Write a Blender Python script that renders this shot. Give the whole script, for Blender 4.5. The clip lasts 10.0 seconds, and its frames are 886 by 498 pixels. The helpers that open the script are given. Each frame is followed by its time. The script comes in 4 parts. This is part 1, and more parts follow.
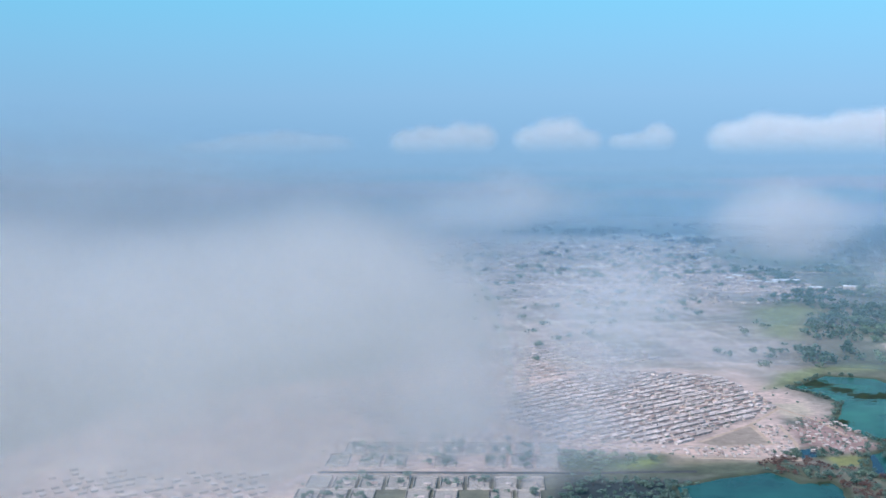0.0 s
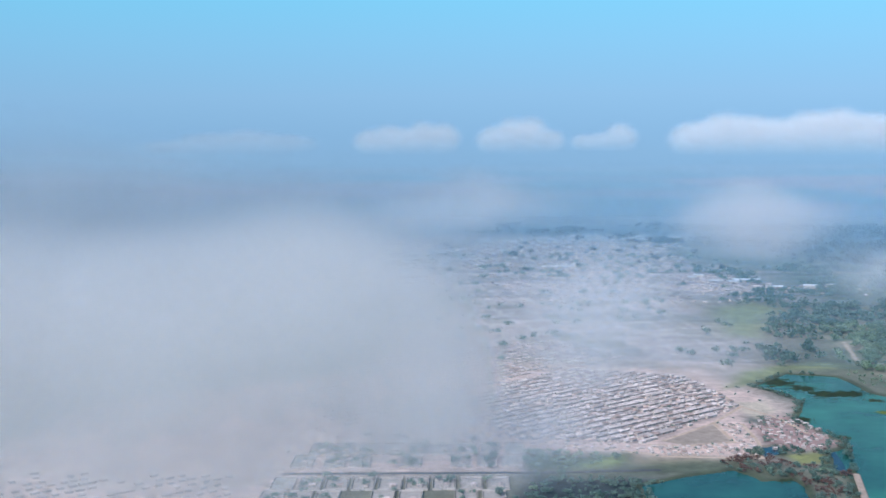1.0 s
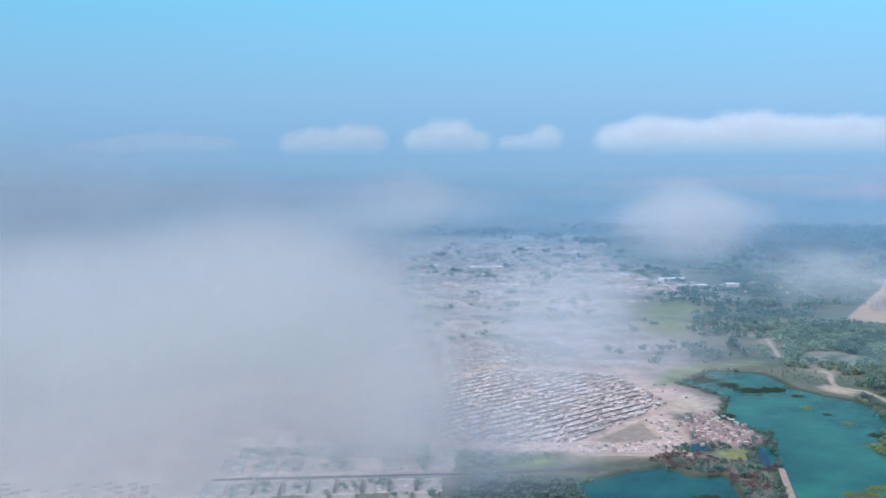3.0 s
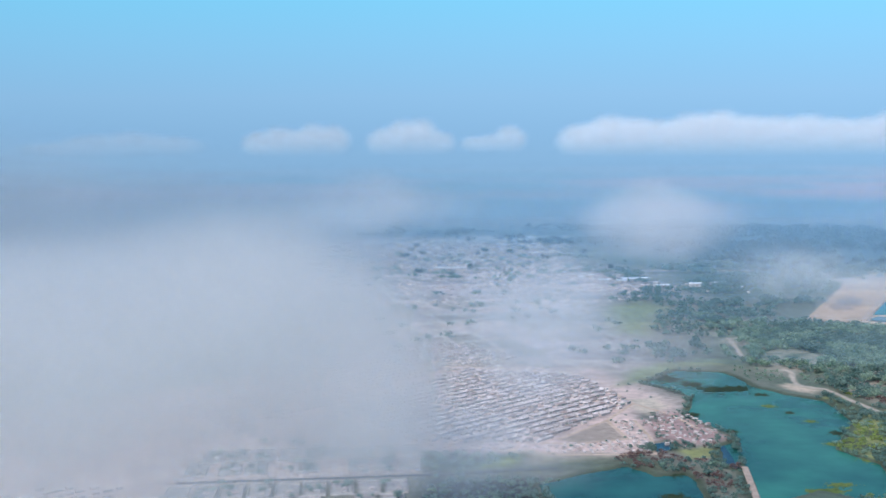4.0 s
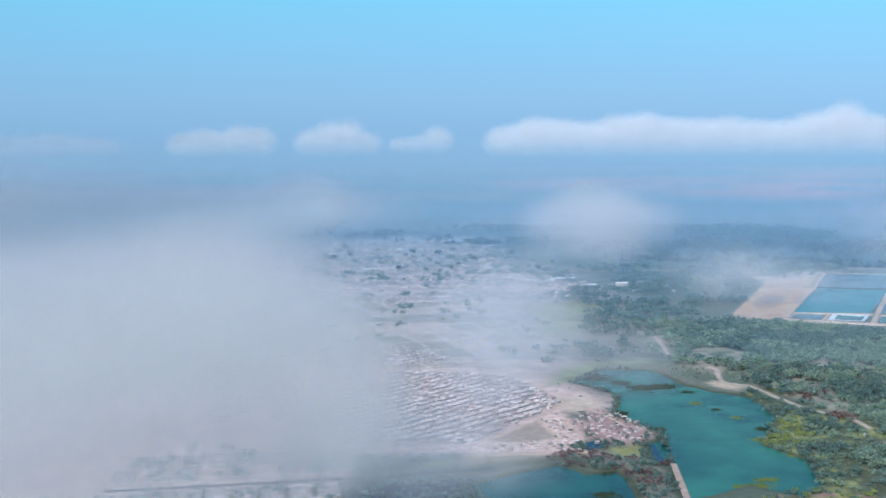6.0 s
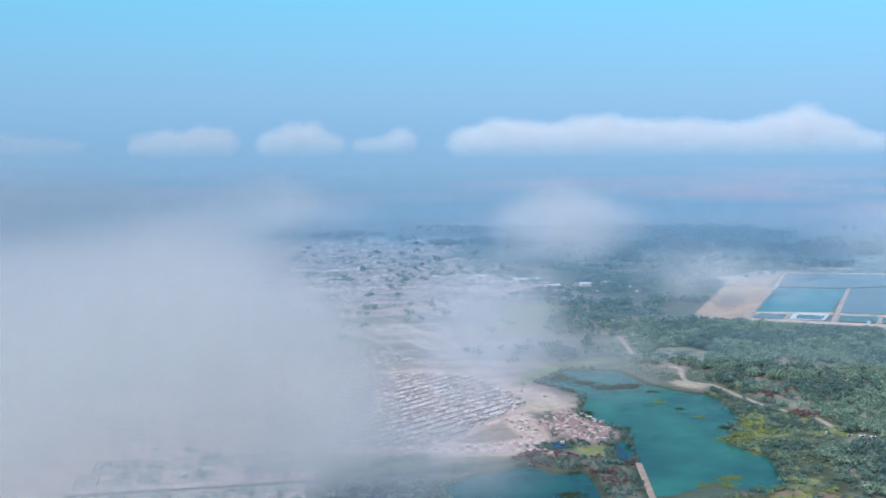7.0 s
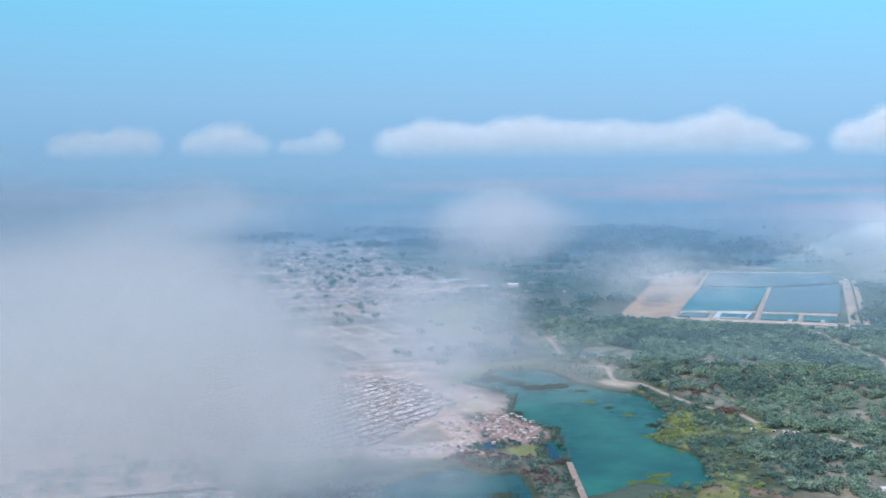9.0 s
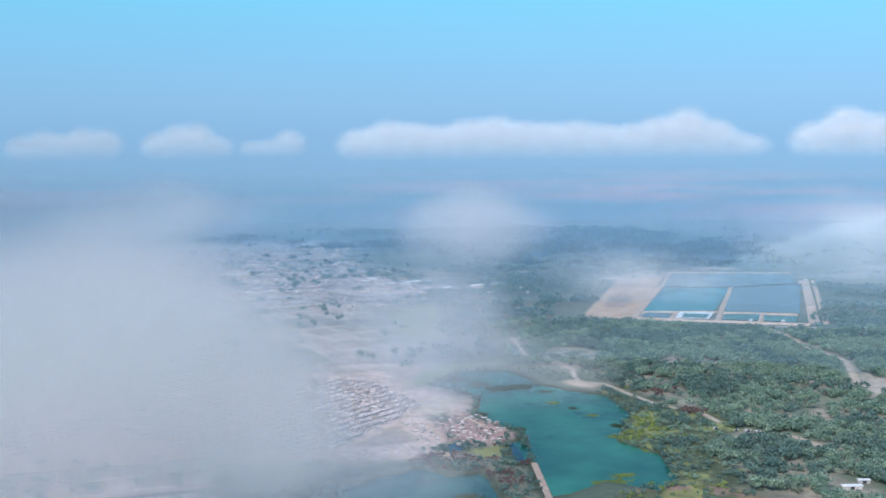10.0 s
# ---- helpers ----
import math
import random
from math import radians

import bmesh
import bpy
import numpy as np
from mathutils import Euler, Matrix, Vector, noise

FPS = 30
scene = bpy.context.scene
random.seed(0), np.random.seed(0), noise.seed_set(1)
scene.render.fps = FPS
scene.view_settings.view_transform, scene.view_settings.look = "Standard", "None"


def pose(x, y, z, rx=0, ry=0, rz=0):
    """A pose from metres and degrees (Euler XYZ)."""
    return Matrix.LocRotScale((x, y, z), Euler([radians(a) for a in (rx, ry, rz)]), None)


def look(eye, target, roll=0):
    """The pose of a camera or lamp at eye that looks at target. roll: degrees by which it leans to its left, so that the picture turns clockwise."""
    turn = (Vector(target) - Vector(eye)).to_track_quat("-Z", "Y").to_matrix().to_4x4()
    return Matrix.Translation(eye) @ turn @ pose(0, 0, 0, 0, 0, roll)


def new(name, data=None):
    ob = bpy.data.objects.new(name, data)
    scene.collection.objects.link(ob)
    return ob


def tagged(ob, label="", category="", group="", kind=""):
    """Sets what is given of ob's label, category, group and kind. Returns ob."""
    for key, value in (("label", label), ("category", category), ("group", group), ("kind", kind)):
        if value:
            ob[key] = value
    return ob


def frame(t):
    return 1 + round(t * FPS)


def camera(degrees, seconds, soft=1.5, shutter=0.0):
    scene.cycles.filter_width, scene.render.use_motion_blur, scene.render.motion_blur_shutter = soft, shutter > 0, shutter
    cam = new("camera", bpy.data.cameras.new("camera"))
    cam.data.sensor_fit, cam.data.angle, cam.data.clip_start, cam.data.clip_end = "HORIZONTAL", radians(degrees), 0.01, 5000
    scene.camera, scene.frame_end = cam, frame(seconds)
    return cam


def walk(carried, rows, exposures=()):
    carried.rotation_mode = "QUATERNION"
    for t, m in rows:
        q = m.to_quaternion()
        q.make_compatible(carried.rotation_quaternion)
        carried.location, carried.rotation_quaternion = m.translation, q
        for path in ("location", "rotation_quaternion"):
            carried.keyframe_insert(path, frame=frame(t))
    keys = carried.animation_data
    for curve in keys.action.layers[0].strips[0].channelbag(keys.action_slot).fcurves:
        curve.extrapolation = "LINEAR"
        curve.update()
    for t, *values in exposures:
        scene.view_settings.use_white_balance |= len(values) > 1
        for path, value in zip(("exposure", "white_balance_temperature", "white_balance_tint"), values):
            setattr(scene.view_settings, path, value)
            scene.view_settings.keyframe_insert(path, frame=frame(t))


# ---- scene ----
# A high view over a lakeside settlement, forest and settling ponds, seen between drifting clouds. East is x, ahead is y.
from collections import defaultdict

cam = camera(42.81, 10.0, soft=1.5)
PATH = [
    (0.0, pose(10.44, -7.04, 350.00, 84.342, 0.665, 9.277)),
    (0.5, pose(9.40, -6.35, 350.00, 84.329, 0.606, 8.338)),
    (1.0, pose(8.33, -5.65, 350.00, 84.325, 0.582, 7.405)),
    (1.5, pose(7.28, -4.95, 350.00, 84.326, 0.559, 6.483)),
    (2.0, pose(6.25, -4.25, 350.00, 84.331, 0.552, 5.553)),
    (2.5, pose(5.18, -3.54, 350.00, 84.339, 0.590, 4.611)),
    (4.0, pose(2.08, -1.42, 350.00, 84.360, 0.604, 1.804)),
    (4.5, pose(1.04, -0.72, 350.00, 84.369, 0.592, 0.864)),
    (5.0, pose(0.00, 0.00, 350.00, 84.371, 0.579, -0.056)),
    (5.5, pose(-1.04, 0.71, 350.00, 84.372, 0.589, -0.983)),
    (7.0, pose(-4.20, 2.83, 350.00, 84.409, 0.615, -3.793)),
    (7.5, pose(-5.23, 3.53, 350.00, 84.413, 0.598, -4.713)),
    (8.0, pose(-6.25, 4.24, 350.00, 84.423, 0.593, -5.653)),
    (8.5, pose(-7.27, 4.95, 350.00, 84.434, 0.594, -6.594)),
    (9.0, pose(-8.32, 5.65, 350.01, 84.444, 0.586, -7.534)),
    (9.5, pose(-9.36, 6.35, 350.01, 84.462, 0.560, -8.490)),
    (10.0, pose(-10.41, 7.06, 350.01, 84.487, 0.533, -9.438)),
]
walk(cam, PATH, exposures=[(0.0, 0.04, 6290, 13), (10.0, 0.04, 6270, 12)])

# ---- light ----
SUN_UP, SUN_FROM = 46.0, 218.0          # height, and compass bearing it shines from (degrees from y, clockwise)
scene.cycles.transparent_max_bounces, scene.cycles.diffuse_bounces, scene.cycles.max_bounces = 128, 4, 8
world = bpy.data.worlds.new("world")
scene.world = world
world.use_nodes = True
wn, wl = world.node_tree.nodes, world.node_tree.links
sky = wn.new("ShaderNodeTexSky")
sky.sky_type, sky.sun_disc = "NISHITA", False
sky.sun_elevation, sky.sun_rotation = radians(SUN_UP), radians(SUN_FROM)
sky.altitude, sky.air_density, sky.dust_density, sky.ozone_density = 350.0, 1.0, 0.3, 3.0
wl.new(sky.outputs["Color"], wn["Background"].inputs["Color"])
wn["Background"].inputs["Strength"].default_value = 0.15

sun = new("sun", bpy.data.lights.new("sun", "SUN"))
sun.data.energy, sun.data.angle, sun.data.color = 3.05, radians(0.6), (1.0, 0.97, 0.93)
b = radians(SUN_FROM)
SUNWARD = Vector((math.sin(b) * math.cos(radians(SUN_UP)), math.cos(b) * math.cos(radians(SUN_UP)), math.sin(radians(SUN_UP))))
sun.matrix_world = look((0, 0, 900), (-math.sin(b) * math.cos(radians(SUN_UP)), -math.cos(b) * math.cos(radians(SUN_UP)), 900 - math.sin(radians(SUN_UP))))


# ---- node and mesh helpers ----
def material(name):
    m = bpy.data.materials.new(name)
    m.use_nodes = True
    nt = m.node_tree
    return m, nt.nodes, nt.links, nt.nodes["Principled BSDF"]


def node(nodes, kind, **values):
    n = nodes.new("ShaderNode" + kind)
    for key, value in values.items():
        n.inputs[key.replace("_", " ")].default_value = value
    return n


def surface(name, dark, light, scale, rough=0.8, bump=0.3, vary=0.0, metal=0.0, spec=0.3, sheen=0.0, glow_through=0.0):
    """Two tones mixed by noise at two scales in world metres, with fine relief; vary: how far single things differ."""
    m, n, l, p = material(name)
    geo = n.new("ShaderNodeNewGeometry")
    big = node(n, "TexNoise", Scale=scale, Detail=5.0, Roughness=0.6)
    fine = node(n, "TexNoise", Scale=scale * 7.3, Detail=3.0)
    l.new(geo.outputs["Position"], big.inputs["Vector"])
    l.new(geo.outputs["Position"], fine.inputs["Vector"])
    add = n.new("ShaderNodeMath")
    add.operation = "MULTIPLY_ADD"
    add.inputs[1].default_value = 0.45
    l.new(fine.outputs["Fac"], add.inputs[0])
    l.new(big.outputs["Fac"], add.inputs[2])
    ramp = n.new("ShaderNodeValToRGB")
    ramp.color_ramp.elements[0].position, ramp.color_ramp.elements[0].color = 0.5, (*dark, 1)
    ramp.color_ramp.elements[1].position, ramp.color_ramp.elements[1].color = 0.95, (*light, 1)
    l.new(add.outputs["Value"], ramp.inputs["Fac"])
    out = ramp.outputs["Color"]
    if vary:
        info = n.new("ShaderNodeObjectInfo")
        summed = n.new("ShaderNodeMath")
        summed.operation = "ADD"
        l.new(info.outputs["Random"], summed.inputs[0])
        l.new(geo.outputs["Random Per Island"], summed.inputs[1])
        wrap = n.new("ShaderNodeMath")
        wrap.operation = "FRACT"
        l.new(summed.outputs["Value"], wrap.inputs[0])
        reach = n.new("ShaderNodeMapRange")
        reach.inputs["To Min"].default_value, reach.inputs["To Max"].default_value = 1 - vary, 1 + vary
        l.new(wrap.outputs["Value"], reach.inputs["Value"])
        hsv = n.new("ShaderNodeHueSaturation")
        l.new(reach.outputs["Result"], hsv.inputs["Value"])
        l.new(out, hsv.inputs["Color"])
        out = hsv.outputs["Color"]
    l.new(out, p.inputs["Base Color"])
    if bump:
        bn = node(n, "Bump", Strength=bump, Distance=0.3)
        l.new(fine.outputs["Fac"], bn.inputs["Height"])
        l.new(bn.outputs["Normal"], p.inputs["Normal"])
    p.inputs["Roughness"].default_value = rough
    p.inputs["Metallic"].default_value = metal
    p.inputs["Specular IOR Level"].default_value = spec
    p.inputs["Sheen Weight"].default_value, p.inputs["Sheen Roughness"].default_value = sheen, 0.5
    p.inputs["Sheen Tint"].default_value = (0.7, 0.88, 1.0, 1)
    if glow_through:                     # thin leaves let some light through
        thin = n.new("ShaderNodeBsdfTranslucent")
        l.new(out, thin.inputs["Color"])
        mix = node(n, "MixShader", Fac=glow_through)
        l.new(p.outputs["BSDF"], mix.inputs[1])
        l.new(thin.outputs["BSDF"], mix.inputs[2])
        l.new(mix.outputs["Shader"], n["Material Output"].inputs["Surface"])
    return m


def mesh_of(name, verts, faces, mat=None, smooth=False):
    me = bpy.data.meshes.new(name)
    me.from_pydata([tuple(v) for v in verts], [], [tuple(f) for f in faces])
    if mat:
        me.materials.append(mat)
    if smooth:
        me.polygons.foreach_set("use_smooth", [True] * len(me.polygons))
    me.update()
    return me


def part(name, me, parent, label="", m=None):
    ob = new(name, me)
    ob.parent = parent
    if m is not None:
        ob.matrix_basis = m
    return tagged(ob, label)


def box(x0, x1, y0, y1, z0, z1):
    v = [(x, y, z) for z in (z0, z1) for y in (y0, y1) for x in (x0, x1)]
    f = [(0, 2, 3, 1), (4, 5, 7, 6), (0, 1, 5, 4), (2, 6, 7, 3), (0, 4, 6, 2), (1, 3, 7, 5)]
    return v, f


# ---- noise and outlines in plain numbers ----
def lattice(ix, iy, seed):
    h = (ix.astype(np.int64) * 374761393 + iy.astype(np.int64) * 668265263 + seed * 974711) & 0x7FFFFFFF
    h = ((h ^ (h >> 13)) * 1274126177) & 0x7FFFFFFF
    return ((h ^ (h >> 16)) & 0xFFFF) / 65535.0


def value_noise(x, y, size, seed):
    x, y = np.asarray(x, float) / size, np.asarray(y, float) / size
    ix, iy = np.floor(x), np.floor(y)
    fx, fy = x - ix, y - iy
    fx, fy = fx * fx * (3 - 2 * fx), fy * fy * (3 - 2 * fy)
    a, b_, c, d = (lattice(ix + i, iy + j, seed) for j in (0, 1) for i in (0, 1))
    return (a * (1 - fx) + b_ * fx) * (1 - fy) + (c * (1 - fx) + d * fx) * fy


def cloud_noise(x, y, size, seed, octaves=4):
    total, weight = 0.0, 0.0
    for k in range(octaves):
        total = total + value_noise(x, y, size / 2 ** k, seed + 17 * k) * 0.55 ** k
        weight += 0.55 ** k
    return total / weight


def outline(points, x, y):
    """Signed distance in metres from a closed outline: positive inside."""
    x, y = np.asarray(x, float), np.asarray(y, float)
    best, inside = np.full(x.shape, 1e9), np.zeros(x.shape, bool)
    for (ax, ay), (bx, by) in zip(points, points[1:] + points[:1]):
        ex, ey = bx - ax, by - ay
        k = np.clip(((x - ax) * ex + (y - ay) * ey) / (ex * ex + ey * ey), 0, 1)
        best = np.minimum(best, np.hypot(x - ax - k * ex, y - ay - k * ey))
        with np.errstate(divide="ignore", invalid="ignore"):
            inside ^= ((ay > y) != (by > y)) & (x < ex * (y - ay) / (ey if ey else 1e-9) + ax)
    return np.where(inside, best, -best)


def along(points, x, y):
    """Distance in metres from a line of points."""
    best = np.full(np.shape(x), 1e9)
    for (ax, ay), (bx, by) in zip(points, points[1:]):
        ex, ey = bx - ax, by - ay
        k = np.clip(((x - ax) * ex + (y - ay) * ey) / (ex * ex + ey * ey), 0, 1)
        best = np.minimum(best, np.hypot(x - ax - k * ex, y - ay - k * ey))
    return best


def soft(d, width):
    k = np.clip(d / width * 0.5 + 0.5, 0, 1)
    return k * k * (3 - 2 * k)


# ---- plan ----
LAKE = [(235, 1578), (293, 1671), (359, 1654), (383, 1556), (414, 1506), (452, 1470), (454, 1357), (395, 1244), (425, 1179), (416, 1095),
        (375, 1058), (336, 1100), (305, 1076), (265, 1056), (270, 1112), (279, 1172), (289, 1239), (300, 1301), (272, 1362), (260, 1393), (286, 1502), (261, 1543)]
SMALL_LAKE = [(62, 1112), (112, 1150), (158, 1177), (182, 1142), (212, 1146), (220, 1126), (217, 1068), (194, 992), (84, 994)]
INLET_A = [(197, 1261), (220, 1272), (215, 1236), (194, 1228)]
INLET_B = [(270, 1255), (290, 1269), (288, 1216), (271, 1163), (259, 1193)]
MARSH = [(-51, 1126), (0, 1135), (80, 1133), (87, 1079), (72, 1000), (-64, 985)]
ROWS = [(176, 1550), (202, 1458), (73, 1269), (-76, 1272), (-190, 1420), (-92, 1600), (-14, 1683), (152, 1637)]
TOWN_EARTH = [(160, 1700), (255, 1480), (200, 1220), (85, 1218), (-60, 1226), (-60, 1150), (-270, 1115), (-300, 960), (-700, 940), (-640, 1420), (-200, 1720)]
PENINSULA = [(228, 1423), (264, 1398), (287, 1347), (287, 1286), (258, 1260), (209, 1255), (193, 1363)]
TRIANGLE = [(92, 1284), (157, 1368), (170, 1285), (112, 1267)]
SAND_SPIT = [(201, 1480), (242, 1494), (239, 1453), (210, 1393), (195, 1434)]
FOREST = [(420, 2180), (598, 2085), (712, 2020), (972, 1860), (1200, 1880), (1300, 1500), (900, 1000), (560, 960), (475, 1044), (480, 1150), (525, 1230), (572, 1290), (562, 1352), (528, 1400), (508, 1468), (492, 1545), (470, 1655), (405, 1721)]
BANK_LAND = [(452, 1480), (490, 1535), (502, 1465), (522, 1398), (556, 1350), (568, 1290), (520, 1230), (476, 1150), (474, 1060), (410, 1085), (420, 1179), (392, 1244), (450, 1357)]
BEACH = [(408, 1560), (429, 1576), (470, 1540), (451, 1512), (428, 1528)]
APRON = [(607, 2109), (845, 2620), (985, 2690), (715, 2085)]
YELLOW_FIELD = [(330, 1045), (389, 1080), (449, 1079), (470, 1020), (430, 900), (310, 940)]
GREEN_FIELD = [(-60, 1225), (12, 1222), (54, 1220), (41, 1168), (23, 1160), (-56, 1157)]
BANK_FIELD = [(215, 1229), (248, 1247), (263, 1239), (253, 1210), (226, 1200)]
FAR_FIELD = [(248, 2296), (339, 2371), (385, 2300), (345, 2181), (291, 1963), (245, 1994)]
PALE_LAND = [(-300, 2600), (115, 2713), (182, 2511), (230, 1836), (220, 1690), (-300, 1700)]
PATHS = [[(432, 1933), (421, 1841), (415, 1756)], [(453, 1675), (458, 1643), (443, 1564), (474, 1539), (490, 1463), (507, 1399), (543, 1355), (545, 1302)],
         [(596, 1232), (607, 1210), (615, 1172)], [(1000, 1925), (918, 1955), (892, 1772), (891, 1623), (813, 1436)]]
MAIN_ROAD = [(-310, 1116), (-270, 1121), (-93, 1141), (-35, 1147), (82, 1168)]
TOWN_ROAD = [(-700, 2950), (-173, 2966), (-23, 2968), (272, 2934), (705, 2903)]
CAUSEWAY = [(280, 1172), (273, 1112), (264, 1040), (252, 960)]
ROW_WAY, ROW_ACROSS, ROW_STEP = (0.719, 0.695), (0.695, -0.719), 17.5
EDGE = 4930.0                            # how far off the backdrop of sky and distance stands


# ---- materials ----
def ground_material():
    m, n, l, p = material("ground_cover")
    cover = n.new("ShaderNodeAttribute")
    cover.attribute_name = "cover"
    geo = n.new("ShaderNodeNewGeometry")
    grains = node(n, "TexNoise", Scale=0.09, Detail=6.0, Roughness=0.65)
    spots = node(n, "TexNoise", Scale=0.6, Detail=3.0)
    l.new(geo.outputs["Position"], grains.inputs["Vector"])
    l.new(geo.outputs["Position"], spots.inputs["Vector"])
    reach = n.new("ShaderNodeMapRange")
    reach.inputs["From Min"].default_value, reach.inputs["From Max"].default_value = 0.3, 0.7
    reach.inputs["To Min"].default_value, reach.inputs["To Max"].default_value = 0.72, 1.25
    l.new(grains.outputs["Fac"], reach.inputs["Value"])
    hsv = n.new("ShaderNodeHueSaturation")
    l.new(cover.outputs["Color"], hsv.inputs["Color"])
    l.new(reach.outputs["Result"], hsv.inputs["Value"])
    l.new(hsv.outputs["Color"], p.inputs["Base Color"])
    bn = node(n, "Bump", Strength=0.5, Distance=0.6)
    l.new(spots.outputs["Fac"], bn.inputs["Height"])
    l.new(bn.outputs["Normal"], p.inputs["Normal"])
    p.inputs["Roughness"].default_value = 0.75
    p.inputs["Specular IOR Level"].default_value = 0.25
    p.inputs["Sheen Weight"].default_value, p.inputs["Sheen Roughness"].default_value = 0.1, 0.4
    return m


def water_material(name, deep, shallow):
    m, n, l, p = material(name)
    geo = n.new("ShaderNodeNewGeometry")
    drift = node(n, "TexNoise", Scale=0.012, Detail=4.0)
    l.new(geo.outputs["Position"], drift.inputs["Vector"])
    ramp = n.new("ShaderNodeValToRGB")
    ramp.color_ramp.elements[0].position, ramp.color_ramp.elements[0].color = 0.35, (*deep, 1)
    ramp.color_ramp.elements[1].position, ramp.color_ramp.elements[1].color = 0.7, (*shallow, 1)
    l.new(drift.outputs["Fac"], ramp.inputs["Fac"])
    l.new(ramp.outputs["Color"], p.inputs["Base Color"])
    ripples = node(n, "TexNoise", Scale=0.5, Detail=4.0)
    l.new(geo.outputs["Position"], ripples.inputs["Vector"])
    bn = node(n, "Bump", Strength=0.25, Distance=0.2)
    l.new(ripples.outputs["Fac"], bn.inputs["Height"])
    l.new(bn.outputs["Normal"], p.inputs["Normal"])
    p.inputs["Roughness"].default_value, p.inputs["IOR"].default_value = 0.22, 1.33
    p.inputs["Specular IOR Level"].default_value = 0.2
    return m


def vapour(name, tone=(0.90, 0.945, 1.0)):
    """Cloud vapour: droplets that scatter light to both sides; how much of it is hidden behind follows the layer's own thickness."""
    m, n, l, p = material(name)
    n.remove(p)
    dense = n.new("ShaderNodeAttribute")
    dense.attribute_name = "thickness"
    front = node(n, "BsdfDiffuse", Color=(*tone, 1))
    back = node(n, "BsdfTranslucent", Color=(*tone, 1))
    both = node(n, "MixShader", Fac=0.5)
    lit = node(n, "CombineXYZ", X=SUNWARD.x, Y=SUNWARD.y, Z=SUNWARD.z)     # droplets scatter alike whichever way a layer lies
    far_side = node(n, "CombineXYZ", X=-SUNWARD.x, Y=-SUNWARD.y, Z=-SUNWARD.z)
    l.new(lit.outputs["Vector"], front.inputs["Normal"])
    l.new(far_side.outputs["Vector"], back.inputs["Normal"])
    l.new(front.outputs["BSDF"], both.inputs[1])
    l.new(back.outputs["BSDF"], both.inputs[2])
    clear = n.new("ShaderNodeBsdfTransparent")
    mix = n.new("ShaderNodeMixShader")
    l.new(dense.outputs["Fac"], mix.inputs["Fac"])
    l.new(clear.outputs["BSDF"], mix.inputs[1])
    l.new(both.outputs["Shader"], mix.inputs[2])
    l.new(mix.outputs["Shader"], n["Material Output"].inputs["Surface"])
    return m


GROUND = ground_material()
LAKE_WATER = water_material("lake_water", (0.010, 0.08, 0.066), (0.032, 0.18, 0.12))
POOL_WATER = water_material("small_lake_water", (0.006, 0.05, 0.05), (0.018, 0.115, 0.095))
DARK_WATER = water_material("dark_water", (0.006, 0.03, 0.065), (0.01, 0.05, 0.085))
POND_WATER = water_material("pond_water", (0.006, 0.19, 0.21), (0.008, 0.22, 0.235))
GREY_WATER = water_material("grey_pond_water", (0.11, 0.175, 0.19), (0.13, 0.20, 0.215))
WALLS = surface("plastered_wall", (0.5, 0.43, 0.39), (0.68, 0.62, 0.58), 0.4, vary=0.15)
ROOFS = surface("sheet_roof", (0.57, 0.45, 0.41), (0.80, 0.67, 0.61), 0.5, rough=0.7, vary=0.32)
RUST_ROOFS = surface("rusted_roof", (0.36, 0.24, 0.2), (0.5, 0.37, 0.32), 0.5, rough=0.7, vary=0.2)
LEAVES = surface("leaves", (0.17, 0.29, 0.205), (0.48, 0.57, 0.41), 0.045, rough=0.6, bump=0.0, vary=0.25, sheen=0.4, glow_through=0.5)
DARK_LEAVES = surface("dark_leaves", (0.10, 0.20, 0.165), (0.29, 0.39, 0.315), 0.05, rough=0.6, bump=0.0, vary=0.25, sheen=0.4, glow_through=0.5)
RUST_LEAVES = surface("russet_leaves", (0.19, 0.095, 0.075), (0.30, 0.17, 0.135), 0.08, rough=0.7, bump=0.0, vary=0.3, sheen=0.8, glow_through=0.5)
DRY_LEAVES = surface("dry_leaves", (0.27, 0.25, 0.17), (0.45, 0.41, 0.3), 0.05, rough=0.7, bump=0.0, vary=0.3, sheen=0.8, glow_through=0.5)
REEDS = surface("reeds", (0.24, 0.31, 0.06), (0.46, 0.5, 0.13), 0.08, rough=0.7, bump=0.0, vary=0.3, sheen=0.8, glow_through=0.5)
# leaves of the far woods, dark, with the blue of haze in the colour
HAZED_LEAVES = surface("hazed_leaves", (0.025, 0.07, 0.075), (0.05, 0.11, 0.10), 0.01, rough=0.9, bump=0.0, vary=0.3, spec=0.05)
CAUSEWAY_EARTH = surface("causeway_earth", (0.30, 0.22, 0.17), (0.56, 0.43, 0.35), 0.12, rough=0.9)
WEED = surface("floating_weed", (0.02, 0.035, 0.025), (0.05, 0.07, 0.035), 0.08, rough=0.9, vary=0.2, spec=0.05)
WEED_LIGHT = surface("fresh_weed", (0.09, 0.13, 0.04), (0.17, 0.21, 0.06), 0.08, rough=0.9, vary=0.2, spec=0.05)
BARK = surface("bark", (0.08, 0.055, 0.04), (0.16, 0.12, 0.09), 1.5)
SAND = surface("sand", (0.46, 0.33, 0.24), (0.68, 0.52, 0.41), 0.06, rough=0.9)
APRON_SAND = surface("graded_sand", (0.50, 0.33, 0.22), (0.70, 0.50, 0.36), 0.02, rough=0.9)
TARMAC = surface("worn_tarmac", (0.05, 0.055, 0.06), (0.11, 0.11, 0.115), 0.1, rough=0.8)
